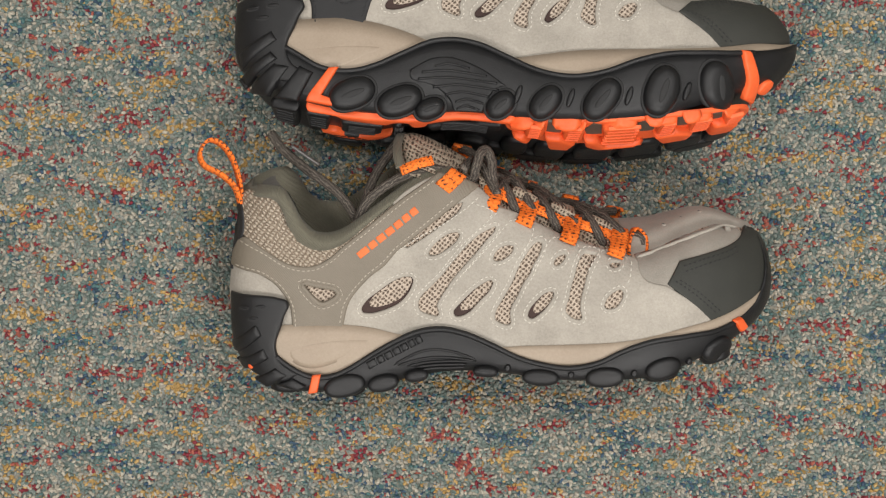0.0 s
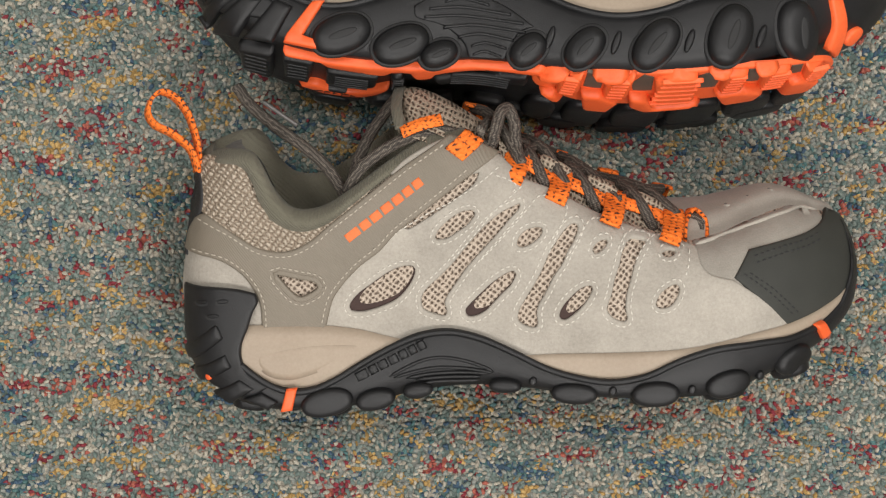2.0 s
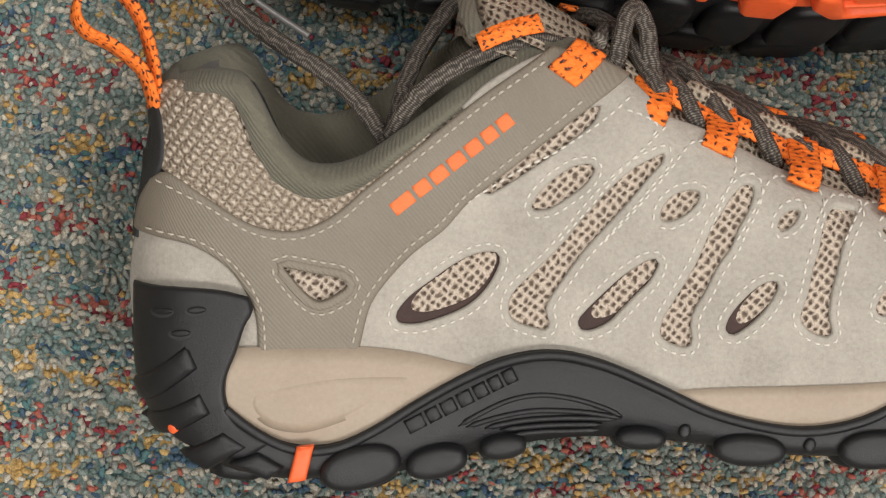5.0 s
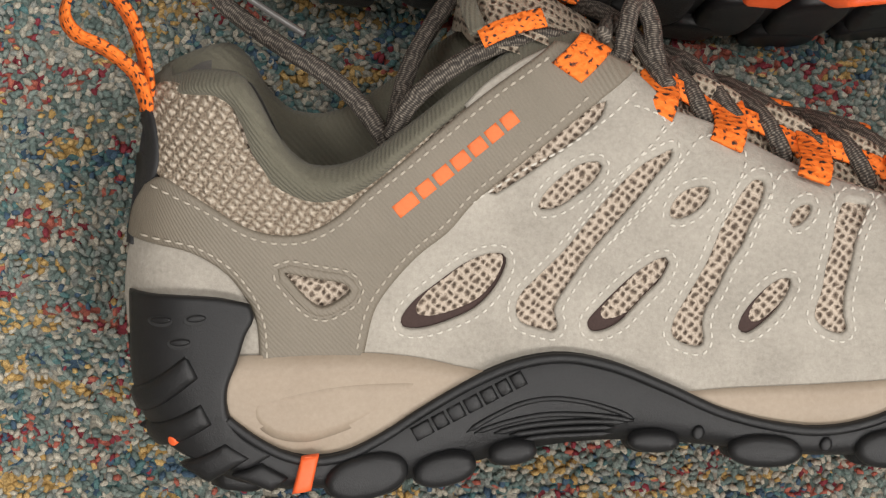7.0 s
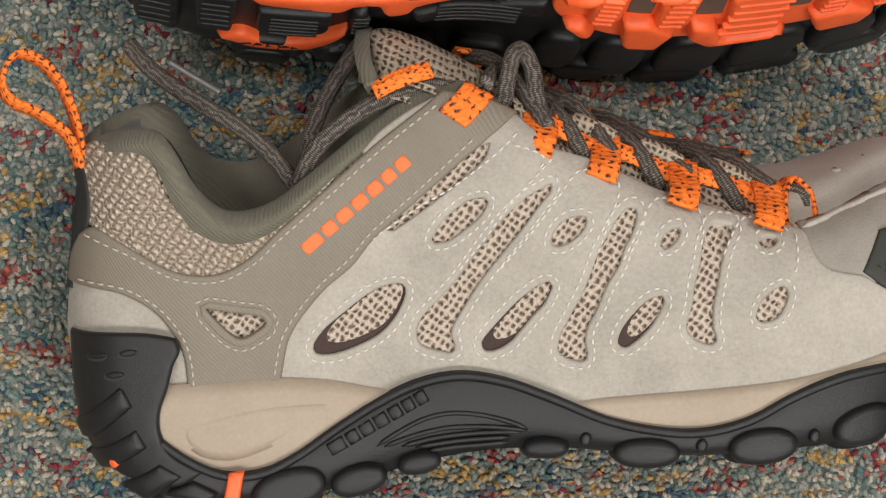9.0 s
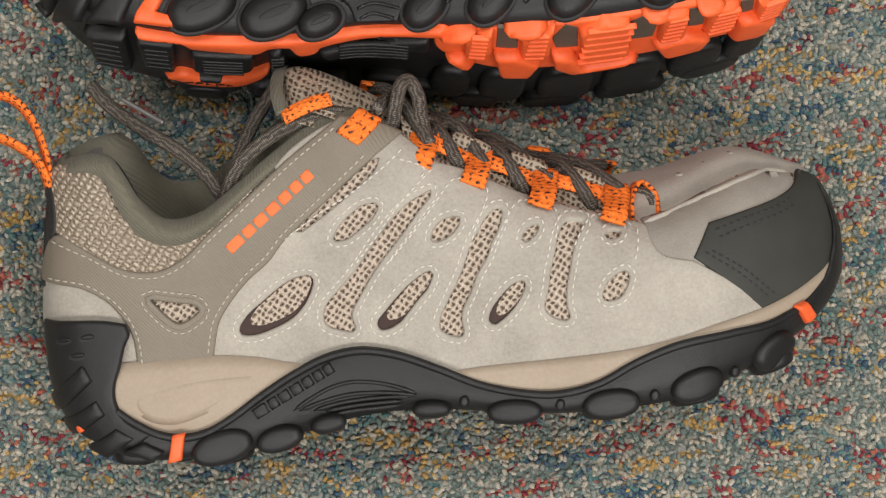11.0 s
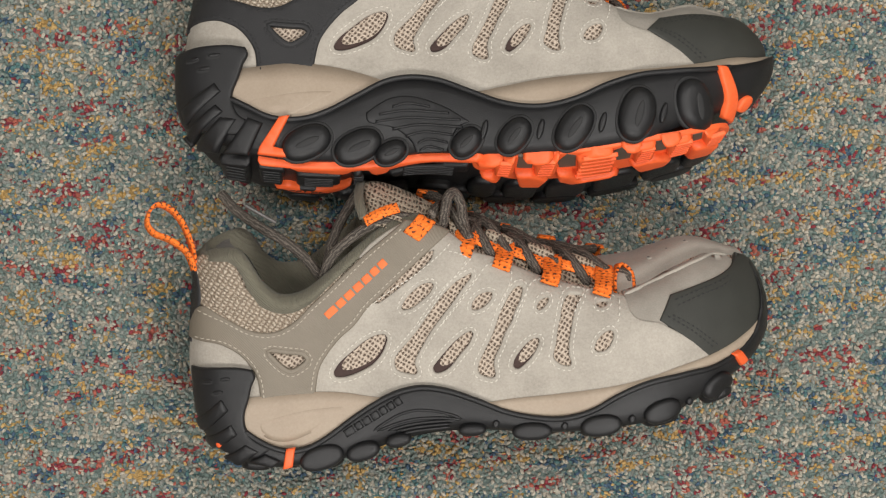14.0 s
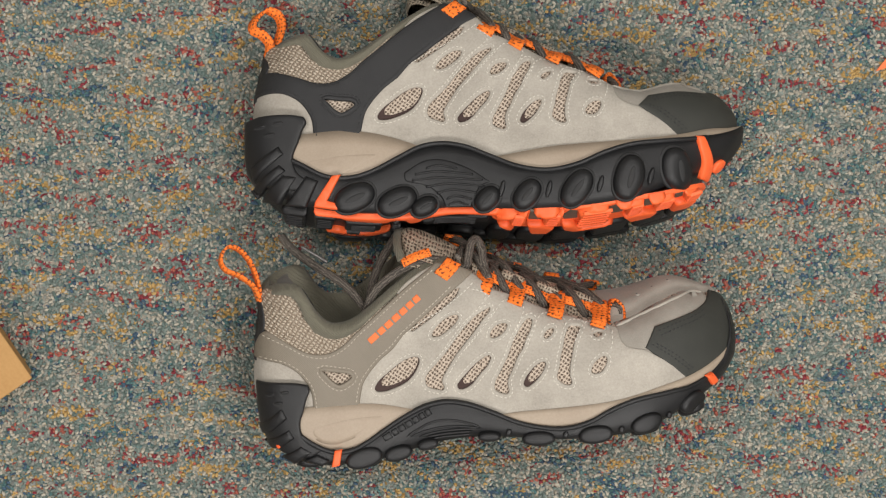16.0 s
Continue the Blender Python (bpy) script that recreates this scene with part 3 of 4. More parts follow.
TABS = [[(90, 79.2), (106.7, 90.2), (117.1, 95.8), (129.8, 104.5), (138.5, 111.3)], [(136.4, 107.1), (140.9, 105.5), (145.3, 102.4), (142.8, 99.4)],
        [(118.4, 71), (125.9, 79.7), (135.1, 91.1), (145.2, 100.4), (149.5, 103)], [(130.6, 71), (138.5, 79.6), (146.9, 89.2), (155.1, 97.8), (159.7, 97.8), (166.3, 95.2), (167.9, 92.3), (164, 84.3), (158.9, 72.5)],
        [(167.4, 72.5), (171.4, 79.3), (176.7, 87.2), (180.8, 88.4), (192, 84.6), (192.7, 80.3), (190.4, 73.5)], [(197.9, 72.6), (201.5, 77.8), (206, 81), (214, 79.6), (221, 76)], [(222, 76), (221, 70), (219, 65)]]
SWOOSH = [[(91.3, 17.6), (97.6, 21.7), (105.9, 25.9), (114.3, 27.6), (123.9, 26.7), (132.4, 24.3), (136.8, 22.3)], [(93.4, 17.4), (102.9, 20.8), (112.4, 22.9), (121.9, 23.2), (129.3, 22.8), (136.7, 21.8)],
          [(98.8, 17.3), (108.2, 19.7), (117.7, 20.9), (127.2, 21.4), (135.1, 21.3)], [(103, 16.9), (111.5, 18.3), (118.9, 19.1), (131.5, 19.8)], [(106.2, 15.6), (114.7, 16.9), (123.1, 17.5), (131, 18.2)]]
TRIANGLE = [(41.5, 61.9), (41.5, 61.9), (50.6, 60.1), (57.5, 58.9), (59.6, 56.8), (57, 54.4), (51.8, 52.1), (47.3, 55)]
INSERT = [(90.8, 107.1), (90.8, 107.1), (97.1, 113), (106.4, 118.8), (113.3, 121.9), (113.3, 121.9), (116.7, 122.2), (116.7, 122.2), (104.8, 114.1), (92.4, 105.3), (92.4, 105.3)]
OUT_TOP = curve(0, 40, 10, 34, 20, 26, 29, 18, 38, 13, 48, 10.7, 58, 12, 67, 16.4, 80, 25, 92, 32.3, 105, 38.2, 117, 40.3, 130, 38.3, 145, 32.6, 160, 26, 173, 22.7, 188, 21.4, 204, 25, 216, 31, 231, 36, 254, 38.5, 277, 41, 290, 47, 297, 55, 301, 66, 304, 77, 306, 85)
MID_TOP = curve(0, 36, 30, 38.5, 60, 39.5, 78, 38, 92, 35, 105, 33, 130, 31, 147, 29.5, 163, 31, 185, 32.5, 222, 35.5, 250, 41, 270, 45, 285, 50, 300, 58, 306, 64)
CROWN = curve(0, 2, 110, 4, 140, 7, 160, 9, 200, 9, 225, 13, 250, 11.2, 270, 9.2, 290, 7.5, 306, 4)
STATIONS = np.r_[0, 1, 2, 3.5, 5.5, 8, np.arange(11, 270, 4), np.arange(270, 300, 3), 300, 302, 303.5, 305, 306]
INNER_LUGS = ((63, 13.3, 8.6, 25, 2), (89.7, 13, 8.3, 25, -0.2), (107, 8.6, 5.8, 25, -3.2), (146.6, 9, 6.6, 42, 0.9), (171.5, 10.6, 7.2, 50, 3), (202, 13, 8, 55, 6), (233.5, 14.5, 8.8, 75, 13), (263, 12.5, 9, 95, 21.2))


OUTER_LUGS = ((64, 11.7, 6.3, 14, 5.2), (85.5, 8.8, 4.8, 14, 7.2), (104, 6.6, 3.5, 10, 12.2), (142, 7, 3.2, 0, 16.4), (172, 10, 4.6, 0, 14.4), (207, 10.5, 5.6, 4, 15.6), (239, 10, 5.8, 15, 20), (270, 8.8, 5.8, 32, 28.2))


def grid_faces(rows, cols, keep=None):
    return [(i * cols + j, i * cols + j + 1, (i + 1) * cols + j + 1, (i + 1) * cols + j)
            for i in range(rows - 1) for j in range(cols - 1) if keep is None or keep(i, j)]


def upper_shell(thing, face, back):
    """The knitted body of the upper, its lining and its closed top."""
    n, outer, inner, lid = 15, [], [], []
    for s0 in STATIONS:
        top = float(TOPLINE(s0))
        rise = float(RISE(s0))
        lo = max(20.0, float(TREAD(s0)) + 9)
        a = lo + (top - lo) * np.sin(np.linspace(0, math.pi / 2, n))
        b = lo + (top + rise - lo) * np.sin(np.linspace(0, math.pi / 2, n))
        wa = upper_width(np.full(n, s0), a, face)
        wb = -upper_width(np.full(n, s0), np.minimum(b, top), back)
        outer.append(np.stack([along(s0, a), a, wa], -1))
        inner.append(np.stack([along(s0, b), b, wb], -1))
        u = np.linspace(0, 1, 11)
        h = a[-1] + (b[-1] - a[-1]) * u + CROWN(s0) * np.sqrt(np.clip(1 - (2 * u - 1) ** 2, 0, 1))
        lid.append(np.stack([along(s0, h), h, wa[-1] + (wb[-1] - wa[-1]) * u], -1))
    outer, inner, lid = map(np.array, (outer, inner, lid))
    k = len(STATIONS)
    V = np.concatenate([outer.reshape(-1, 3), inner.reshape(-1, 3)])
    F = grid_faces(k, n) + [tuple(v + k * n for v in f)[::-1] for f in grid_faces(k, n)]
    F += [tuple(range(n)) + tuple(range(k * n + n - 1, k * n - 1, -1))]
    F += [(tuple(range((k - 1) * n, k * n)) + tuple(range(2 * k * n - 1, k * n + (k - 1) * n - 1, -1)))[::-1]]
    body = part("upper", V / 1000, [f[::-1] for f in F], KNIT, thing, "tan open-mesh fabric under the overlays")
    first, split = int(np.searchsorted(STATIONS, 136)), int(np.searchsorted(STATIONS, 219))
    throat = lid[first:split + 1]
    part("tongue_base", throat.reshape(-1, 3) / 1000, [f[::-1] for f in grid_faces(len(throat), 11)], TONGUEKNIT, thing, "tan mesh of the tongue under the laces")
    cover = lid[split:]
    part("toe_box_top", cover.reshape(-1, 3) / 1000, [f[::-1] for f in grid_faces(len(cover), 11)], VAMPSUEDE, thing, "grey suede over the top of the toe")
    back_lid = lid[:5]
    part("heel_top", back_lid.reshape(-1, 3) / 1000, [f[::-1] for f in grid_faces(len(back_lid), 11)], OLIVE, thing, "olive padded heel top")
    # lining: from the rim on one side, down to the insole and up the other side
    rows = []
    for s0 in STATIONS[(STATIONS > 4) & (STATIONS < 132)]:
        i = int(np.searchsorted(STATIONS, s0))
        (_, ha, wa), (_, hb, wb) = outer[i][-1], inner[i][-1]
        pts = [(ha, wa), (ha - 1, wa - 3), (ha - 8, wa - 6), (ha - 30, wa - 5), (50, wa - 4), (42, wa * 0.5), (41, 0), (42, wb * 0.5), (50, wb + 4), (hb - 30, wb + 5), (hb - 8, wb + 6), (hb - 1, wb + 3), (hb, wb)]
        rows.append([(along(s0, h) + max(0.0, 6 - 0.12 * s0), h, w) for h, w in pts])
    rows = np.array(rows)
    part("lining", rows.reshape(-1, 3) / 1000, grid_faces(len(rows), 13), INNERGREY, thing, "dark grey padded lining inside the shoe")
    return outer, inner, lid


def collar(thing, face, back):
    """The padded roll round the opening, and the knitted ankle panel below it."""
    F, V, cols = [], [], 11
    prof = [(-20, 1.2), (-15, 3.2), (-10, 4.2), (-5, 4.2), (-1, 3.2), (1.6, 0.8), (2.2, -2.2), (0.6, -5.2), (-4, -7), (-12, -8), (-22, -7.5)]
    path = [(s, 1) for s in np.r_[np.arange(124, 16, -3.0), 12, 8, 5, 3]] + [(s, -1) for s in np.r_[3, 5, 8, 12, np.arange(16, 126, 3.0)]]
    for s0, sd in path:
        edge = face if sd > 0 else back
        top = float(TOPLINE(s0)) + (float(RISE(s0)) if sd < 0 else 0)
        deep = np.interp(s0, [3, 10, 20, 25, 31, 37, 42, 48, 63, 75, 95, 124], [0.22, 0.22, 0.25, 0.38, 0.72, 0.72, 0.52, 0.4, 0.32, 0.25, 0.2, 0.2])
        for dh, dw in prof:
            h = top + dh * (deep if dw > -3 and dh < 0 else 1)
            w = float(upper_width(np.array([s0]), np.array([min(h, TOPLINE(s0))]), edge)[0]) if dw > 0 else float(min(TOPHALF(s0), edge(s0) - 4.5))
            V.append((along(s0, h) + (max(0.0, -dw) * np.clip(1 - s0 / 14, 0, 1)), h, sd * max(1.0, w + dw * np.clip(s0 / 12, 0.45, 1) * (np.interp(s0, [70, 92], [1, 0.3]) if dw > 0 else 1))))
    F = grid_faces(len(path), cols)
    part("collar", np.array(V) / 1000, F, OLIVE, thing, "olive padded fabric collar round the opening")
    ankle = [(6.2, 88.5), (6.2, 88.5), (6.3, 97.4), (6, 104.5), (8.5, 110.6), (16.4, 111.6), (25.5, 110.6), (28.5, 105.3), (30.2, 100.1), (32.5, 94.9), (36, 90.5), (39, 87.5), (43, 85.5), (48, 85), (53, 85.3), (59, 86.6), (66, 90), (76, 97), (86, 104), (86, 104), (75, 91), (63, 81), (56, 75), (48, 71), (39, 70), (31, 72.5), (20, 79)]
    panel("ankle_panel", side_of(face), spline(ankle), COLLARKNIT, thing, 0.6, 1.0, edge=1.0, label="chunky tan knit ankle panel")
    counter = [(-0.5, 66), (-0.5, 66), (1, 78), (4.2, 98), (6.6, 108), (6.6, 108), (9, 100), (9.5, 90), (7, 82), (3.2, 74), (2.5, 66), (2.5, 66)]
    panel("heel_counter", side_of(face), spline(counter), CHARCOAL, thing, 1.4, 1.0, edge=0.8, grid=2.5, label="black rubbery strip up the back of the heel")


def sole(thing, face, back):
    n = 6
    for name, lo, hi, grow, material, label in (("midsole", lambda s: TREAD(s) + 5, MID_TOP, 0.0, TAN, "tan moulded foam midsole"),
                                                ("outsole", TREAD, OUT_TOP, 1.8, BLACK, "black moulded rubber outsole")):
        V, cols = [], 2 * n + 12
        for s0 in STATIONS:
            a, b = float(lo(s0)), float(hi(s0))
            b = max(b, a + 3)
            h = np.linspace(b, a, n)
            bev = np.array([-0.9, 0.1, 0.3, 0.2, -0.4, -3.0]) + grow
            low = a if name == "outsole" else a
            ring = [(b - 0.2, face(s0) + grow - 5)] + [(x, face(s0) + y) for x, y in zip(h, bev)]
            ring += [(low, w) for w in np.linspace(face(s0) + grow - 7, -(back(s0) + grow - 7), 10)]
            ring += [(x, -(back(s0) + y)) for x, y in zip(h[::-1], bev[::-1])] + [(b - 0.2, -(back(s0) + grow - 5))]
            V += [(along(s0, x), x, w) for x, w in ring]
        k = len(STATIONS)
        F = [(i * cols + j, (i + 1) * cols + j, (i + 1) * cols + (j + 1) % cols, i * cols + (j + 1) % cols) for i in range(k - 1) for j in range(cols)]
        F += [tuple(range(cols)), tuple((k - 1) * cols + j for j in range(cols))[::-1]]
        made = part(name, np.array(V) / 1000, [f[::-1] for f in F], material, thing, label)
        if name == "midsole":
            ridge = [(32.8, 26.6), (42.3, 29.3), (52.9, 30.8), (63.6, 31.5), (77.5, 31.6), (86, 31.4), (86, 31.4), (74, 25.5), (61, 18.8), (48, 14.6), (38.2, 16), (32.6, 21)]
            panel("wedge_bulge", wall_of(face), spline(ridge), TAN, made, 0.1, 0.8, edge=8.0, grid=2, base=0.0, soft=True, label="raised tan bulge in the heel wedge")
    return made


def inner_tread(thing, outsole):
    """The tread that the other shoe turns to the light: an orange plate with ribbed blocks and grey patches, black lugs and heel bands."""
    plate = [(151, 22), (156, 33), (176, 40), (191, 42.5), (210, 44.5), (235, 45), (256, 41), (268, 37), (278, 30), (284, 18), (283, -2), (275, -7), (262, -3), (240, -5), (205, -7), (180, -7), (165, 0), (154, 10)]
    panel("tread_plate", under, spline(plate, 3), ORANGE, outsole, 0.2, 1.6, edge=1.2, grid=6, label="orange rubber forefoot plate")
    ribbed = (((162, 33), (172, 41), (173.5, 18), (163.5, 12)), ((183, 34), (194.5, 44), (195.5, 15), (184.5, 12)), ((204, 38), (212, 45.5), (221.5, 43.5), (226.5, 6), (209.5, 2)),
              ((233.2, 44), (243.2, 42), (245.4, 15), (235.6, 14)), ((250.5, 41), (261, 39), (264, 12), (252.6, 14)), ((268.5, 36), (277, 30), (280.5, 12), (270.5, 15)))
    for four in ribbed:
        lug = panel("tread_block", under, spline([v for c in four for v in (c, c)], 2.5), ORANGE, thing, 1.2, 4.2, edge=1.6, grid=4, label="orange ribbed tread block")
        q = np.array(four)
        x0, x1, lo, hi = q[:, 0].min() + 2.5, q[:, 0].max() - 2.5, q[:, 1].min() + 4, q[:, 1].max() - 4
        for w in np.linspace(lo, hi, 6):
            panel("tread_rib", under, oval((x0 + x1) / 2, w, (x1 - x0) / 2, 0.9, 0, 4), ORANGE, lug, 5.2, 0.9, edge=0.5, grid=4)
    for four in (((156, 10), (163, 12), (168, 3), (163, 1)), ((174, 17), (183, 17), (193, 8), (190, -7), (178, -6)), ((196, 16), (204, 14), (210, -1), (229, 0), (231, -3), (205, -6), (198, 2)), ((234, 13), (246, 17), (256, 10), (254, -1), (240, -4)), ((264, 20), (270, 20), (279, 8), (277, -6), (264, -1)),
                 ((152, 30), (158, 36), (166, 38.5), (162, 30)), ((176, 41), (186, 43.5), (192, 43), (186, 37)), ((226, 46), (236, 46), (234, 41), (229, 41)), ((246, 44), (256, 42), (252, 38), (247, 39))):
        panel("tread_block", under, spline([v for c in four for v in (c, c)], 2.5), ORANGE, thing, 1.2, 5.4, edge=1.8, grid=4, label="orange tread block with a slanted face")
    for four in (((173.6, 42), (182, 37.5), (183, 18), (174.8, 19)), ((195, 29), (198.5, 43), (203.5, 39), (206, 17), (197.6, 17)), ((222.8, 38), (228.4, 44), (233.6, 35), (234, 16), (225.6, 17)), ((243.8, 41), (250, 40), (252, 19), (246.2, 20)), ((262.4, 37), (267.6, 35.5), (269.6, 21), (264.6, 22))):
        panel("tread_gap", under, spline([v for c in four for v in (c, c)], 2.5), GAPGREY, outsole, 1.7, 0.4, edge=0.5, grid=4, label="grey-brown patch between tread blocks")
    for s, a in ((160, 8), (181, 9.5), (206, 11), (232, 11), (256, 9.5), (274, 7)):
        rear = -float(OUTER(s))
        panel("tread_lug", under, oval(s, (rear - 2) / 2, a, (-rear - 18) / 2, 0, 3), BLACK, outsole, 0.0, 3.6, edge=2.2, grid=4)
    for q in ([(38, 27.5), (55, 26.5), (75, 27.5), (92, 28.5), (108, 27), (125, 29), (139, 31.5), (154, 35.5), (156, 30), (139, 27), (120, 22), (108, 18), (105, 12), (98, 11.6), (94, 22), (88, 21.5), (83, 16), (70, 17.5), (58, 19), (55, 23), (40, 24)],
              [(46, -19), (53.8, -13), (62, -18.5), (75, -15.5), (87, -3.5), (85, -13), (75, -23.5), (58, -25), (50, -21)]):
        panel("heel_plate", under, spline(q, 2.5), ORANGE, outsole, 0.4, 3.4, edge=1.2, grid=4, label="orange rubber band under the heel")
    for four in (((20, 18), (34, 22), (34, -16), (22, -13)), ((37.8, 21), (52.5, 21), (50.8, -11), (39.4, -9)), ((58, 13), (82, 13.5), (81, -4), (70, -9), (58, -7)), ((87, 15), (92, 17), (95, -6), (88, -6)), ((106, 9), (125, 17), (149, 24), (150, 12), (128, 7), (109, 1))):
        q = np.array(four)
        blk = panel("heel_block", under, spline([v for c in four for v in (c, c)], 2.5), BLACK, thing, 0.0, 4.2, edge=1.4, grid=4)
        for k in (-2, -1, 0, 1, 2):
            c, r = q.mean(0), np.ptp(q, axis=0)
            panel("heel_rib", under, oval(c[0], c[1] + k * r[1] * 0.15, r[0] * 0.32, 0.7, 0, 4), BLACK, blk, 4.0, 0.7, edge=0.4, grid=6)
    for s, w, a, b in ((62, -32, 9, 6), (88, -27, 8, 7), (110, -28, 9, 8), (134, -30, 10, 8)):
        panel("tread_lug", under, oval(s, w, a, b, 0, 3), BLACK, outsole, 0.0, 5.0, edge=1.8, grid=4)


def sole_details(thing, outsole, face, back, logo):
    wall = wall_of(face, 1.8)
    panel("heel_cap", wall, spline(HEEL_CAP), BLACK, thing, -0.4, 1.6, edge=1.4, grid=3, label="black rubber cap wrapped round the heel")
    for s, h in ((8.6, 48.0), (17.6, 49.2), (13.4, 42.3)):
        panel("dimple", wall, oval(s, h, 3.1, 1.6, 8), DARKTHREAD, thing, 1.15, 0.2, edge=0.4, grid=2, base=1.0)
        panel("dimple", wall, oval(s + 0.3, h + 0.45, 2.6, 1.0, 8), BLACK, thing, 1.15, 0.7, edge=0.6, grid=2)
    bars = (((0.6, 25.3), (15.2, 39.4), (18.3, 33), (3.4, 19)), ((2.4, 14.5), (19, 25.7), (22, 20), (9, 10.5)), ((13.9, 7.2), (25.5, 14.7), (31.9, 10.6), (21.4, 3)), ((27.2, 5.5), (35.2, 9), (42.4, 5), (38, 1.2)))
    if not logo:
        bars = (((4, 24), (18, 35), (21, 30), (6, 16)), ((3.5, 11), (18.5, 23.5), (22, 19.5), (7, 6)), ((10, 5), (20.7, 17), (27.8, 15), (19, -0.5)), ((22, -2), (33, 15.7), (40.5, 12.5), (33, -4)))
    for four in bars:
        bar = [v for c in four for v in (c, c)]
        panel("heel_bar", wall, spline(bar), BLACK, outsole, 0.4, 2.2, edge=2.2, grid=2)
    for s, a, b, lean, mid in (OUTER_LUGS if logo else INNER_LUGS):
        rim = panel("lug", wall, oval(s, mid, a, b, lean, 2.2), BLACK, thing, 0.2, 3.4 if logo else 5.5, edge=2.6 if logo else 4.5, grid=3 if logo else 2)
        if not logo:
            panel("lug_groove", wall, oval(s, mid + 0.5, a + 1.5, b + 1.3, lean, 2.2), DARKTHREAD, outsole, -0.2, 0.9, edge=0.7, grid=4)
        if not logo:
            panel("lug_slot", wall, oval(s + 0.5, mid - 1.0, max(a, b) * 0.5, min(a, b) * 0.2, lean), DARKTHREAD, rim, 5.45, 0.6, edge=0.6, grid=2)
        under_lug = oval(s, float(face(s)) - 9, a * 0.95, 8.5, 0, 2.4)
        if logo:
            panel("tread_lug", under, under_lug, BLACK, outsole, 0.0, 3.8, edge=1.6, grid=4, sign=1)
        panel("tread_lug", under, oval(s, -float(back(s)) + 9, a * 0.95, 8.5, 0, 2.4), BLACK, outsole, 0.0, 3.8, edge=1.6, grid=4, sign=1)
    for s in ((154, 188.5, 223, 254) if logo else (156, 185, 216.5, 247.5)):
        panel("small_lug", wall, oval(s, float(TREAD(s)) + (4 if logo else 11), 1.7, 2.1 if logo else 5.5, -15), BLACK, outsole, 0.2, 1.5, edge=1.0, grid=3)
    if not logo:
        shield = [(94, 18.1), (94, 18.1), (105.9, 25.5), (118.5, 26.7), (135.2, 20.8), (148.6, 11.9), (148.6, 11.9), (141.9, 8.6), (136.2, -3.5), (136.2, -3.5), (120.3, -3.5), (120.3, -3.5), (117.6, 3.1), (108.6, 9.9), (95.3, 13)]
        panel("arch_shield", wall, spline(shield), BLACK, outsole, -0.1, 1.0, edge=0.9, grid=5)
    lip = np.array([(float(along(s, OUT_TOP(s) - 1.3)), float(OUT_TOP(s)) - 1.3) for s in np.arange(24, 288, 3.0)])
    tube("sole_lip", raised(wall, lip, np.full(len(lip), -0.35)), 1.5, BLACK, outsole, sides=8, label="rounded black lip along the sole's upper edge")
    if logo:
        for q in SWOOSH:
            line = spline(q, 2.0, False)
            tube("arch_rib", raised(wall, line, np.full(len(line), 0.15)), 0.85, BLACK, outsole, sides=8, taper=True)
    for i in range(0 if logo else 7):
        y, x0, x1, fat = -1.5 + i * 3.9, (122, 121, 115, 108, 99, 101, 108)[i], (135, 137, 140, 145, 144, 138, 128)[i], 0.7
        q = spline([(x0, y - 1), (0.6 * x0 + 0.4 * x1, y + 1.0), (x1, y - 1.3)], 2.0, False)
        band = np.concatenate([q + (0, fat), q[::-1] - (0, fat)])
        panel("arch_rib", wall, band, BLACK, outsole, 0.7, 1.1, edge=0.5, grid=9)
    stripe = [(45.9, 11), (45.9, 11), (50.8, 11.7), (50.8, 11.7), (48.7, 1.5), (48.7, 1.5), (43.5, 0.5), (43.5, 0.5)] if logo else [(49, 15.8), (49, 15.8), (54.5, 16.5), (54.5, 16.5), (46, 0), (46, 0), (60, -4), (60, -4), (60, -6.5), (38, -3.8), (38, -3.8), (39, 0)]
    panel("heel_stripe", wall, spline(stripe), ORANGE, outsole, 0.8, 2.0, edge=0.8, grid=3, label="bright orange rubber stripe")
    toe = [(279.5, 43.2), (279.5, 43.2), (284, 44.4), (284, 44.4), (288.5, 38), (288.5, 38), (284, 35.6), (284, 35.6)] if logo else [(276, 42.6), (276, 42.6), (280.5, 43), (280.5, 43), (286, 30), (285.5, 20), (285.5, 20), (279.5, 19), (279.5, 19), (280.4, 27), (277.6, 36)]
    panel("toe_stripe", wall, spline(toe), ORANGE, outsole, 0.4, 2.2, edge=0.8, grid=3, label="bright orange rubber stripe")
    if logo:
        d, e, run = np.array([0.873, 0.488]), np.array([-0.488, 0.873]), 0.0
        for wide in (5.6, 3.9, 4.3, 4.3, 3.9, 3.6, 3.6):
            c = np.array([76.8, 16.8]) + d * (run + wide / 2)
            run += wide + 0.85
            q = [c - d * wide / 2 - e * 2.1, c + d * wide / 2 - e * 2.1, c + d * wide / 2 + e * 2.1, c - d * wide / 2 + e * 2.1]
            panel("embossed_bar", wall, spline([v for p in q for v in (p, p)]), BLACK, outsole, 0.0, 1.2, edge=0.5, grid=3)
        panel("orange_fleck", wall, oval(12.6, 14.7, 0.9, 1.5, 20), ORANGE, outsole, 2.2, 0.5, edge=0.4, grid=1)
    else:
        panel("orange_fleck", wall, spline([(287.5, 25), (290, 30), (293, 32.5), (294.5, 31.5), (291.5, 26.5)], 1.0), ORANGE, outsole, 0.4, 1.4, edge=0.6, grid=2)
    if not logo:
        return inner_tread(thing, outsole)
    # tread
    F, B = lambda s: float(face(s)) - 22, lambda s: -float(back(s))
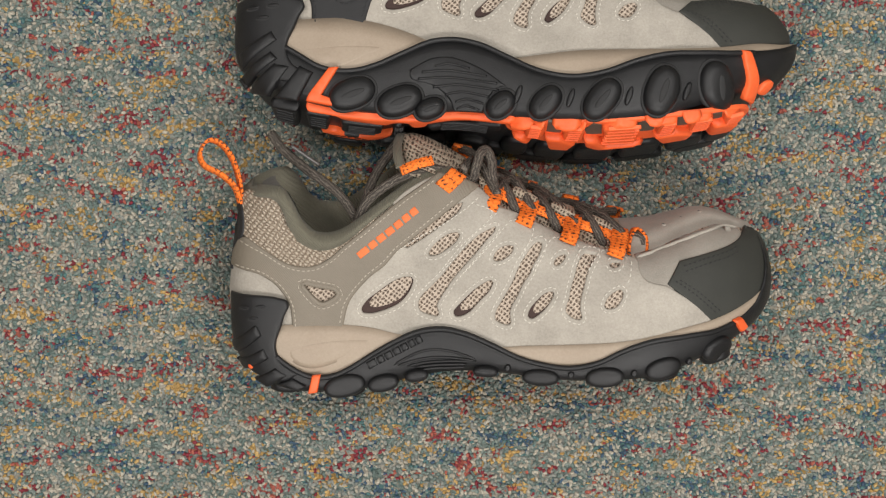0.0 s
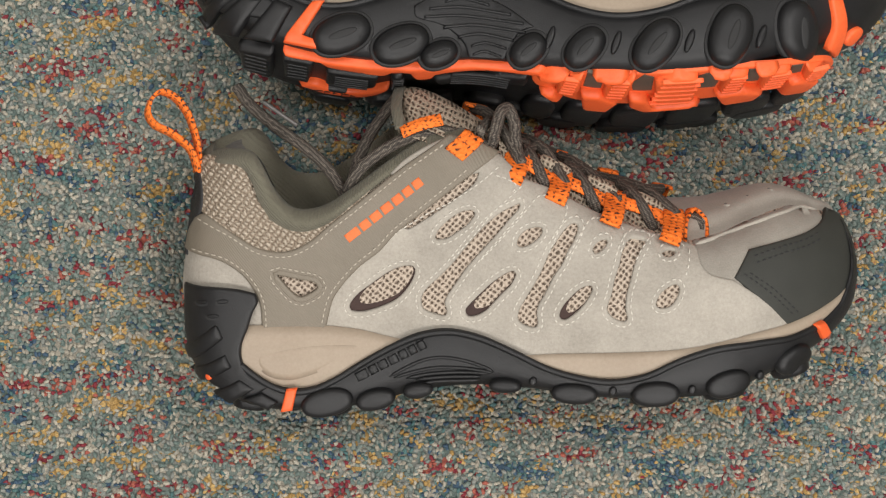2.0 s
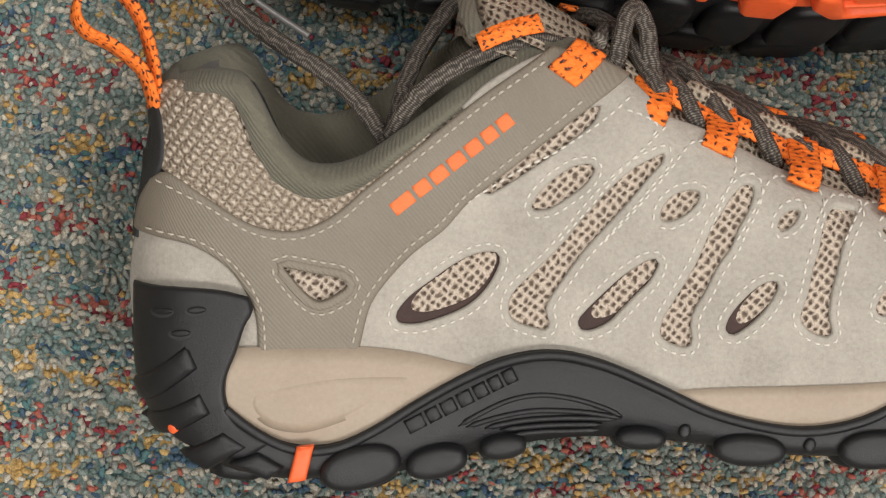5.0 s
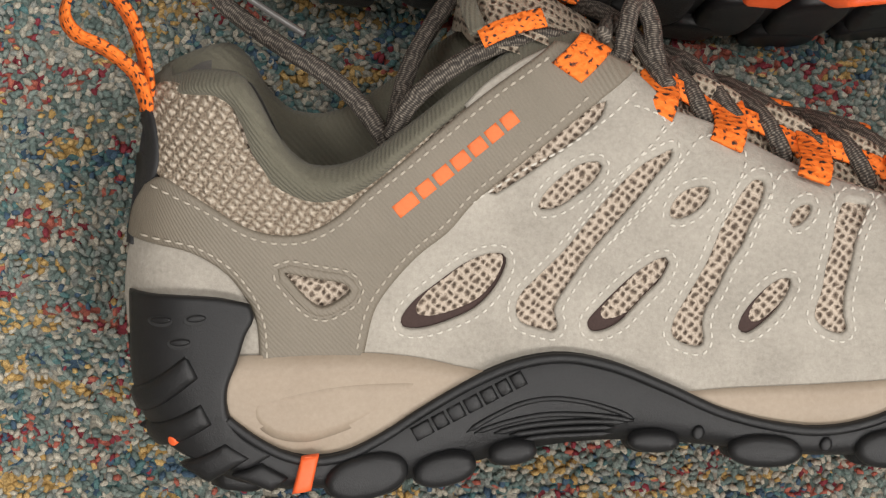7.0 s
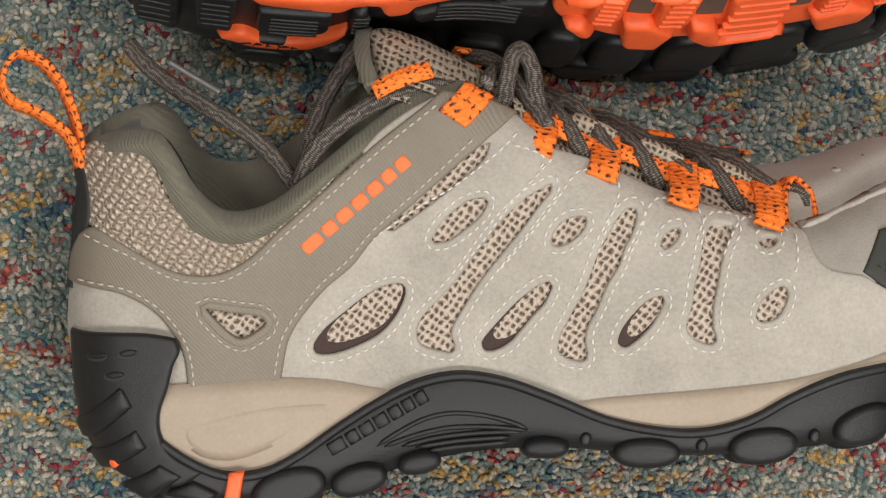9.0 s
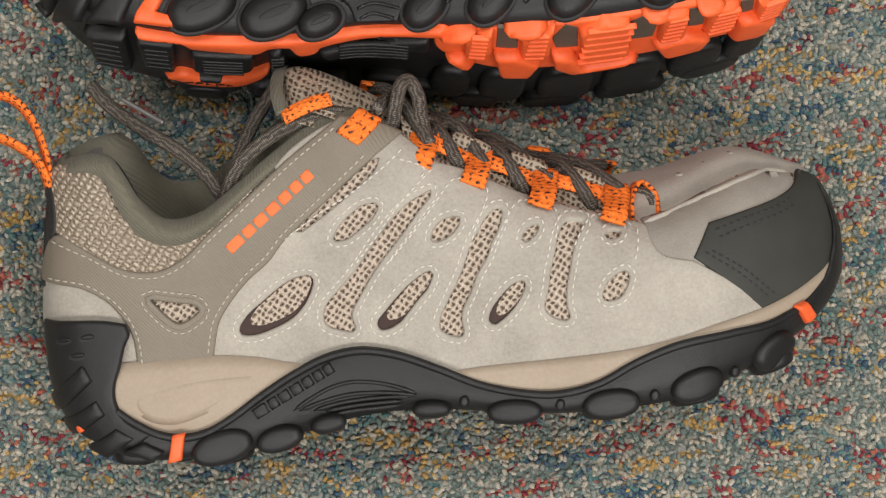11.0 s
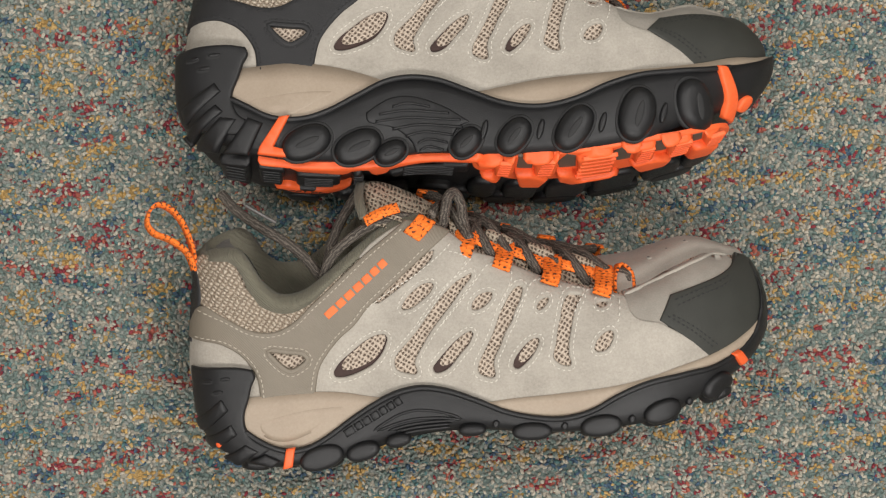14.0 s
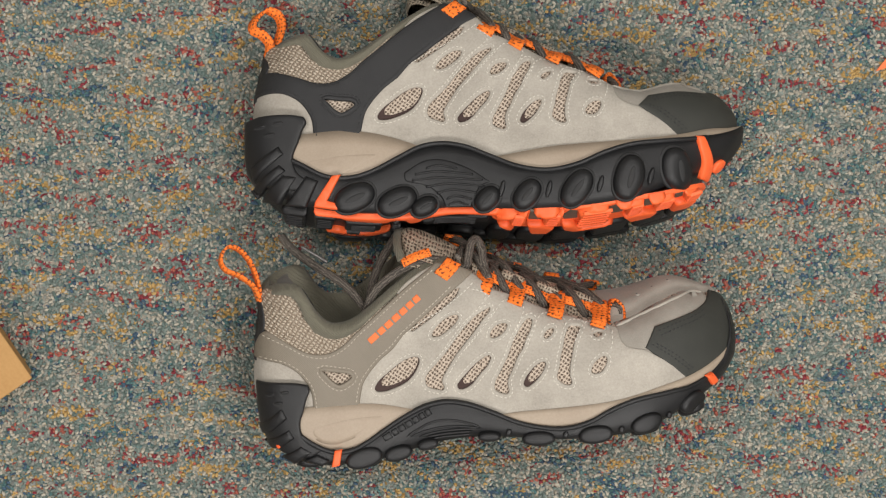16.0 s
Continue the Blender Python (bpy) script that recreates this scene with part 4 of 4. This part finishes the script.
    plate = [(150, 6), (165, F(165) - 11), (200, F(200) - 10), (240, F(240) - 10), (268, F(268) - 10), (284, 18), (288, 0), (282, -14), (262, B(262) + 14), (230, B(230) + 15), (195, B(195) + 16), (165, B(165) + 14), (152, -8)]
    panel("tread_plate", under, spline(plate, 3), ORANGE, outsole, 0.2, 1.6, edge=1.2, grid=6, label="orange rubber forefoot plate")
    for s, w, a, b in ((165, 4, 7, 14), (187, 4, 9, 17), (212, 3, 11.5, 18), (238, 2, 9, 17), (258, 0, 7.5, 15), (275, -2, 6, 10)):
        q = [(s - a, w - b), (s - a, w - b), (s + a * 0.7, w - b), (s + a * 0.7, w - b), (s + a, w), (s + a * 0.7, w + b), (s + a * 0.7, w + b), (s - a, w + b), (s - a, w + b), (s - a * 0.7, w)]
        lug = panel("tread_block", under, spline(q, 2.5), ORANGE, thing, 1.2, 4.0, edge=1.8, grid=5, label="orange tread block")
        for k in range(-2, 3):
            panel("tread_rib", under, spline([(s - a * 0.62, w + k * 5 - 0.8), (s - a * 0.62, w + k * 5 - 0.8), (s + a * 0.62, w + k * 5 - 0.8), (s + a * 0.62, w + k * 5 - 0.8), (s + a * 0.62, w + k * 5 + 0.8), (s + a * 0.62, w + k * 5 + 0.8), (s - a * 0.62, w + k * 5 + 0.8), (s - a * 0.62, w + k * 5 + 0.8)]), ORANGE, lug, 5.2, 1.0, edge=0.6, grid=4)
    for s, w in ((176, 14), (176, -12), (199.5, 16), (199.5, -12), (225.5, 15), (225.5, -11), (248.5, 12), (248.5, -10)):
        panel("tread_gap", under, oval(s, w, 6.0, 9.0, 0, 1.5), GAPGREY, outsole, 2.4, 2.2, edge=0.8, grid=4, label="grey-brown patch between tread blocks")
    for q in ([(54, F(54) - 6), (70, F(70) - 7), (84, F(84) - 7), (92, F(92) - 10), (88, F(88) - 16), (78, F(78) - 13), (66, F(66) - 13), (54, F(54) - 11)],
              [(97, F(97) - 8), (108, F(108) - 7), (118, F(118) - 9), (140, F(140) - 10), (153, 14), (153, 9), (140, F(140) - 15), (118, F(118) - 14), (106, F(106) - 16), (97, F(97) - 15)],
              [(50, -6), (62, -14), (80, -15), (94, -8), (92, -3), (80, -9), (62, -8), (52, -1)]):
        panel("heel_plate", under, spline(q, 2.5), ORANGE, outsole, 0.4, 3.0, edge=1.2, grid=4, label="orange rubber band under the heel")
    for s, w, a, b in ((30, 0, 9, 24), (48, 2, 6, 20), (72, -2, 12, 9), (104, -4, 8, 14), (126, -2, 12, 12)):
        blk = panel("heel_block", under, oval(s, w, a, b, 0, 3.5), BLACK, thing, 0.0, 4.0, edge=1.4, grid=4)
        for k in (-2, -1, 0, 1, 2):
            panel("heel_rib", under, oval(s, w + k * b * 0.35, a * 0.8, 0.8, 0, 4), BLACK, blk, 3.8, 0.7, edge=0.4, grid=6)


def overlays(thing, face, logo):
    side = side_of(face)
    dark = not logo
    strip_mat, strip_thread = (CHARCOAL, DARKTHREAD) if dark else (TAUPE, TAUPETHREAD)
    panel("heel_suede", side, spline(HEEL_SUEDE), SUEDE, thing, 0.4, 0.9, label="light grey suede patch at the heel")
    holes = {k: [spline(q, 1.2) for q in v] for k, v in HOLES.items()}
    body = panel("side_overlay", side, spline(SIDE), SUEDE, thing, 0.5, 1.3, [q for v in holes.values() for q in v], edge=0.8, label="light grey suede overlay with cut-out ovals and slots")
    # shadow under each large cut-out's lower rim, laid in as a dark crescent sheet
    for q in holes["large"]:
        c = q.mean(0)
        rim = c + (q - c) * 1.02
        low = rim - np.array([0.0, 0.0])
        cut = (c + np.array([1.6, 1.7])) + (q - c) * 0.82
        panel("window_backing", side, low, PLUMSHADE, body, -0.3, 0.5, [cut], edge=0.4, grid=3, label="dark plum sheet standing in for shadow at the cut-out's lower edge")
    for k, out in (("large", 2.3), ("small", 2.0), ("slot", 2.2)):
        for q in holes[k]:
            stitching(side, inset(q, -out), THREAD, body, 1.9, True)
    strip = panel("ankle_strap", side, spline(STRIP), strip_mat, thing, 1.2, 1.5, [spline(TRIANGLE, 1.2)], edge=1.1, label="black leather strap with dark stitching" if dark else "taupe ribbed leather strap running up to the laces")
    for pts in ([(8, 84), (20.6, 78.4), (31, 72.2), (39.5, 69.9), (48.4, 70.6), (57.4, 75.3), (64.5, 81.6), (76.4, 91), (96.7, 107.4), (115, 120)],
                [(124, 109.6), (109, 97), (92.3, 83), (85.2, 75), (76.6, 68), (68.5, 58.8), (63.8, 51), (61, 38)],
                [(37, 38), (36.2, 48), (32.8, 56.5), (26.6, 63.6), (17.6, 68.6), (4, 70)]):
        stitching(side, inset(spline(pts, 1.6, False), 0), strip_thread, strip, 2.9, False)
    tri = spline(TRIANGLE, 1.2)
    panel("window_rim", side, inset(tri, -2.6), strip_mat, strip, 2.2, 0.9, [tri], edge=0.9, grid=5)
    stitching(side, inset(tri, -3.6), strip_thread, strip, 3.0, True)
    panel("strap_insert", side, spline(INSERT), SUEDE, thing, 0.8, 0.9, label="light suede insert beside the strap")
    panel("vamp_overlay", side, spline(VAMP), VAMPSUEDE, thing, 0.1, 0.9, label="grey suede vamp panel")
    ridge = spline([(225.5, 77.4), (234.2, 79.2), (248.8, 83.9), (263.9, 88.5), (275.7, 90.2), (285, 88.6)], 1.5, False)
    tube("vamp_ridge", raised(side, ridge, np.full(len(ridge), 1.0)), 1.0, SUEDE, thing, sides=8, label="pale folded seam along the vamp", taper=True)
    toe = panel("toe_cap", side, spline(TOE_CAP), TOERUBBER, thing, 0.7, 1.2, edge=1.0, label="dark grey-green rubberised toe cap")
    for d in (2.0, 4.6):
        pts = spline([(250 + d * 0.3, 75.5 - d), (264.5, 79 - d), (276, 81 - d), (283, 83 - d)], 1.6, False)
        stitching(side, pts, DARKTHREAD, toe, 2.0)
        pts = spline([(243.5 + d, 66.5 + d * 0.1), (256.3 + d * 0.7, 57.3 + d * 0.5), (268.5 + d * 0.6, 46 + d * 0.6)], 1.6, False)
        stitching(side, pts, DARKTHREAD, toe, 2.0)
    # seams of the suede tabs that carry the lacing
    for q in TABS:
        stitching(side, spline(q, 1.6, False), THREAD, body, 1.9)
    if logo:
        d, e, run = np.array([0.777, 0.629]), np.array([-0.629, 0.777]), 0.0
        for wide in (6.9, 4.7, 5.0, 5.0, 4.7, 4.3, 4.3):
            c = np.array([72.0, 78.3]) + d * (run + wide / 2)
            run += wide + 1.15
            q = [c - d * wide / 2 - e * 1.95, c + d * wide / 2 - e * 1.95, c + d * wide / 2 + e * 1.95, c - d * wide / 2 + e * 1.95]
            panel("printed_mark", side, spline([v for p in q for v in (p, p)]), PRINT, strip, 2.6, 0.3, edge=0.3, grid=3, label="small orange printed block")
    return side


def lacing(thing, face, back, loose):
    def top(s, w, lift=0.0):
        a, b = float(upper_width(np.array([s]), np.array([float(TOPLINE(s))]), face)[0]), float(min(TOPHALF(s), back(s) - 4.5))
        u = np.clip((a - w) / (a + b), 0, 1)
        return (s, float(TOPLINE(s)) + float(CROWN(s)) * math.sqrt(max(0, 1 - (2 * u - 1) ** 2)) + lift, w)

    # tongue: a padded mesh pad rising from the throat
    V, cols = [], 9
    spine = [(226, 88, 24), (200, 97, 25), (175, 106, 25), (155, 114, 25), (140, 122.5, 27), (126, 131.5, 29), (112, 139, 30), (102, 142.5, 29), (96, 141, 25)]
    rows = len(spine)
    for s, h, half in spine:
        for u in np.linspace(-1, 1, cols):
            V.append((s, h - 13 * u * u - 1.5 * (abs(u) > 0.9), -1 - half * u * 0.95))
    for s, h, half in spine[::-1]:
        for u in np.linspace(1, -1, cols):
            V.append((s - 3, h - 6 - 13 * u * u, -1 - half * u * 0.95))
    F = grid_faces(2 * rows, cols)
    pad = part("tongue", np.array(V) / 1000, F, TONGUEKNIT, thing, "padded tan mesh tongue")
    md = pad.modifiers.new("round", "SUBSURF")
    md.levels = md.render_levels = 2
    # webbing loops along both edges of the throat
    rowsat = ((127, 122.5, 11), (145.5, 110, 11.5), (165.5, 101.3, 9.5), (189.5, 92.3, 9.5), (215.5, 85, 9.5))
    for i, (s, h, wide) in enumerate(rowsat):
        a = float(upper_width(np.array([s]), np.array([float(TOPLINE(s)) - 6]), face)[0])
        t = float(TOPHALF(s))
        d = np.array((0.80, 0.60, 0)) if i == 0 else np.array((1, -0.12, 0))
        pts = [(s - 3, h - 4.5, a + 1.4), (s - 1, h - 1.0, a * 0.6 + t * 0.4 + 2.6), (s + 1, h + 2.5, t + 0.8), (s + 2, h + 5, t - 5), (s + 2.5, h + 5.5, t - 12)]
        if i:
            ribbon("lace_loop", pts, d, wide, TAPE, thing, 1.3, "orange webbing loop with dark flecks")
        else:
            patch = [(123, 124.2), (130.5, 120), (122, 113), (114.5, 118)]
            panel("lace_loop", side_of(face), spline([v for c in patch for v in (c, c)]), TAPE, thing, 2.8, 1.2, edge=0.5, grid=2, label="orange webbing loop with dark flecks")
        b = float(min(TOPHALF(s), back(s) - 4.5))
        pts = [(s + 1, h - 4, -b - 3), (s + 3, h + 4, -b), (s + 4, h + 9, -b + 6), (s + 4, h + 9, -b + 12)]
        ribbon("lace_loop", pts, (1, -0.2, 0), wide, TAPE, thing, 1.3, "orange webbing loop with dark flecks")
    for i in range(1, 4):
        (s, h, _), (s2, h2, _) = rowsat[i], rowsat[i + 1]
        pts = [(s + 2, h + 3, 24), (s + 0.45 * (s2 - s), 0.55 * h + 0.45 * h2 + 3.4, 24.5), (s2 - 4, h2 + 3.5, 25), (s2 - 1, h2 + 0.5, 26)]
        ribbon("lace_loop", pts, (0.35, 0.8, -0.55), 5.5, TAPE, thing, 1.3, "orange webbing loop with dark flecks")
    for i in range(1, 4):
        (s, h, _), (s2, h2, _) = rowsat[i], rowsat[i + 1]
        d, m = s2 - s, (h + h2) / 2
        tube("lace", [(s + 0.22 * d, m + 11, 4), (s + 0.36 * d, m + 9.5, 15), (s + 0.52 * d, m + 4.5, 24.5), (s + 0.66 * d, m - 2.5, 28.5), (s + 0.72 * d, m - 6, 27.5)], 2.5, LACE, thing, flat=0.8, label="dark brown flecked cord")
    ribbon("lace_loop", [(221, 77, 31), (222.5, 86, 24), (227, 90.5, 18), (231.5, 86, 20), (231.5, 78.5, 27)], (0.2, 0.2, 1), 7.5, TAPE, thing, 1.3, "orange webbing loop folded at the end of the lacing")
    # crossing laces
    for i in range(1, 5):
        s, s2 = rowsat[i - 1][0], rowsat[i][0]
        for wob, (wa, wz) in ((0.0, (26, -18)), (1.5, (-18, 27))):
            pts = [top(s + 3, wa, 4), top(s + 0.33 * (s2 - s) + 2, wa * 0.6 + wz * 0.3, 3 + wob), top(s + 0.66 * (s2 - s) + 2, wa * 0.3 + wz * 0.6, 3 + wob), top(s2 + 3, wz, 4)]
            tube("lace", pts, 2.6, LACE, thing, flat=0.75, label="dark brown flecked cord")
    for c in ((163.5, 107.2, 17), (184.5, 98.6, 18), (206, 91.4, 19)):
        fold = [(c[0] + u * 7.5, c[1] - u * 3.6 + 1.2 * (1 - u * u), c[2] + 2 * u) for u in (-1, -0.5, 0, 0.5, 1)]
        tube("tongue_fold", fold, 4.2, TONGUEKNIT, thing, flat=0.9, label="tan mesh of the tongue puffed up between the laces", taper=True)
    tube("lace", [(222, 84, 18), (226, 87, 20), (230, 84, 23), (229, 78, 26)], 2.8, LACE, thing, label="dark brown flecked cord")
    def crest(s, w):
        a, b = np.minimum(TOPHALF(s), face(s) - 4.5), np.minimum(TOPHALF(s), back(s) - 4.5)
        u = np.clip((a - w) / (a + b), 0, 1)
        return np.stack([s, TOPLINE(s) + CROWN(s) * np.sqrt(np.clip(1 - (2 * u - 1) ** 2, 0, 1)), w], -1)
    if loose:
        for s, w in ((243, 15), (253.5, 11), (264, 7)):
            panel("perforation", crest, oval(s, w, 1.5, 1.2, 30), VAMPSUEDE, thing, 0.1, 0.5, edge=0.6, grid=1, sign=-1, label="small raised eyelet in the suede toe")
            panel("perforation", crest, oval(s - 0.4, w - 0.3, 0.7, 0.6, 30), INNERGREY, thing, 0.55, 0.2, edge=0.3, grid=1, sign=-1)
        for pts in ([(22, 138, -22), (29, 130, -14), (42, 121, -3), (53, 114.5, 4), (61, 108.5, 9), (67, 101.5, 14), (71.5, 94.5, 17), (72.5, 90, 16)],
                    [(72, 97, 20), (77, 107.5, 24), (86.2, 115.8, 25), (98.7, 122.4, 24), (111.2, 125.6, 23), (121, 123.6, 23), (129, 120.4, 24), (136, 117, 24)],
                    [(73, 96, 14), (78.3, 111.4, 2), (83.7, 121.1, -4), (95, 135.6, -12), (101, 138, -18)],
                    [(131, 119, 23), (135, 119, 24), (137, 126, 22), (139.5, 133, 18), (143, 134.5, 14), (146, 128.5, 15), (146.5, 120, 19), (148, 113, 22)],
                    [(143, 118, 12), (150, 118, 8), (156, 113, 2)]):
            tube("lace", pts, 2.7, LACE, thing, flat=0.8, label="dark brown flecked cord")
        tube("lace_tip", [(34.3, 133.4, -6), (42, 128.5, -3), (49.8, 123.7, 0)], 1.0, METAL, thing, label="clear plastic lace tip")
        ribbon("tongue_tab", [(95.5, 125, 27), (101, 127.8, 28), (107, 129.8, 27.5), (113, 130.8, 26)], (-0.25, 1, -0.6), 5.8, TAPE, thing, 1.2, "orange flecked webbing on the tongue")
        ribbon("tongue_edge", [(95, 127, 26), (93.5, 133, 18), (94, 138, 8), (96, 141, -4)], (1, 0.1, 0.3), 5, OLIVE, thing, 1.5, "olive binding at the tongue's edge")


def pull_tab(thing, turn):
    flat = np.array([(8, 102.5), (7, 108), (4.2, 114.6), (-3.8, 121), (-11.0, 124.5), (-14.2, 129.5), (-12.4, 135.8), (-7.8, 138.6), (-2, 136), (3.2, 129.5), (6.5, 120.9), (8.2, 112), (8.5, 103)])
    z = np.array([14, 16, 18, 17, 15, 12, 9, 8, 8, 10, 12, 13, 13.0]) * 0.6
    if turn[0] > 0.5:
        flat = np.stack([flat[:, 0] + 15 * np.clip((flat[:, 1] - 106) / 28, 0, 1), flat[:, 1]], -1)
    else:
        flat = flat - (2.4, 0)
    pts = [(x, y, c) for (x, y), c in zip(flat, z)]
    ribbon("pull_tab", pts, turn, 7.0, TAPE, thing, 1.4, "orange flecked webbing pull loop at the heel")


def hiking_shoe(label, place, face, back, logo):
    thing = new("hiking_shoe")
    tagged(thing, label, "shoe", group="pair of hiking shoes")
    upper_shell(thing, face, back)
    outsole = sole(thing, face, back)
    collar(thing, face, back)
    overlays(thing, face, logo)
    sole_details(thing, outsole, face, back, logo)
    lacing(thing, face, back, logo)
    pull_tab(thing, (0.35, 0.45, 1.0) if logo else (0.9, 0.25, 0.8))
    thing.matrix_world = place
    return thing


hiking_shoe("light grey suede hiking shoe with taupe strap, lying on carpet", pose(0.0, 0.001, 0.0373, 8, 0, 0), OUTER, INNER, True)

# the other shoe shows its inner side: a taller sole wall, a flatter tread and a lower heel
TREAD = curve(0, 24, 3, 16, 8, 8, 16, 2, 30, -2, 50, -4.5, 70, -6, 90, -6, 125, -2, 150, -3.5, 174, -5, 207, -3.5, 239, 2, 262, 7.5, 280, 14, 296, 23, 306, 33)
OUT_TOP = curve(0, 38, 20, 30, 30, 24, 40, 18.5, 53, 16, 64, 17, 75, 21, 90, 29, 105, 36.5, 118, 38.5, 132, 36.5, 148, 30, 165, 23, 186, 19.8, 204, 23.5, 220, 30.5, 235, 35.5, 257, 39, 278, 42.5, 292, 47, 300, 52, 306, 58)
MID_TOP = curve(0, 40, 30, 43, 60, 45.5, 80, 43, 95, 39, 107, 35, 130, 31, 148, 28, 165, 30.5, 185, 33.5, 222, 36.5, 250, 40, 270, 44, 285, 49, 300, 54, 306, 58)
CROWN = curve(0, 2, 110, 4, 140, 7, 160, 8, 200, 6, 225, 3, 250, 1.5, 306, 1)
SHIFT_S = curve(0, 2, 40, 4, 75, 5, 125, 4, 165, 2, 210, 0.5, 270, 0, 306, 5)
SHIFT_H = curve(0, 3, 40, 4, 75, 7, 105, 7, 125, 6, 150, 4.5, 180, 3, 210, 1.5, 243, -3.5, 270, -2, 306, -5)
SOLE_S = curve(0, -4, 30, 1, 60, 1, 260, 0, 285, 2, 306, 8)


def settle(thing):
    """Bends the pieces of the inner side onto its own lines."""
    for ob in thing.children_recursive:
        up = ob if ob.parent == thing else ob.parent
        co = np.zeros(len(ob.data.vertices) * 3)
        ob.data.vertices.foreach_get("co", co)
        co = co.reshape(-1, 3) * 1000
        s, h = co[:, 0].copy(), co[:, 1].copy()
        if up.name.split(".")[0] in ("outsole", "midsole", "heel_cap", "dimple", "lug", "tread_block", "heel_block"):
            co[:, 0] += SOLE_S(s)
        else:
            co[:, 0] += SHIFT_S(s)
            co[:, 1] += SHIFT_H(s) - 11 * np.clip((h - 75) / 30, 0, 1) * np.clip((62 - s) / 40, 0, 1) - 7 * np.clip((h - 62) / 25, 0, 1) * np.clip((s - 215) / 30, 0, 1)
        ob.data.vertices.foreach_set("co", (co / 1000).ravel())
        ob.data.update()


settle(hiking_shoe("light grey suede hiking shoe with black strap and orange tread", pose(0.004, 0.1575, 0.049, -14.5, 0, -4.3), INNER, OUTER, False))


# ---------------------------------------------------------------- things at the edge of the view
def shoe_box(name, place, length, width, height, material, label, category):
    """An open-topped carton with a folded rim and a seam in its lid."""
    thing = new(name)
    tagged(thing, label, category)
    block("base", -length, 0, -width, 0, 0.0005, height - 0.003, material, thing, 0.0015)
    block("lid", -length - 0.002, 0.002, -width - 0.002, 0.002, height - 0.0028, height, material, thing, 0.001)
    block("tape", -length * 0.9, -0.012, -width * 0.28, -width * 0.265, height + 0.0002, height + 0.0008, material, thing)
    thing.matrix_world = place
    return thing


shoe_box("cardboard_box", pose(-0.1445, 0.0621, 0, 0, 0, -60), 0.19, 0.30, 0.03, CARD, "plain brown cardboard box lying on the carpet", "box")
tag = part("paper_tag", [(x, y, z) for z in (0.0012, 0.0022) for x, y in ((0, 0), (0.045, 0.008), (0.085, 0.028), (0.05, 0.046))],
           [(3, 2, 1, 0), (4, 5, 6, 7), (0, 1, 5, 4), (1, 2, 6, 5), (2, 3, 7, 6), (3, 0, 4, 7)], PRINT, None, "", False)
tagged(tag, "bright orange paper tag lying flat on the carpet", "tag").matrix_world = pose(0.4198, 0.2208, 0.0, 0, 0, 4)
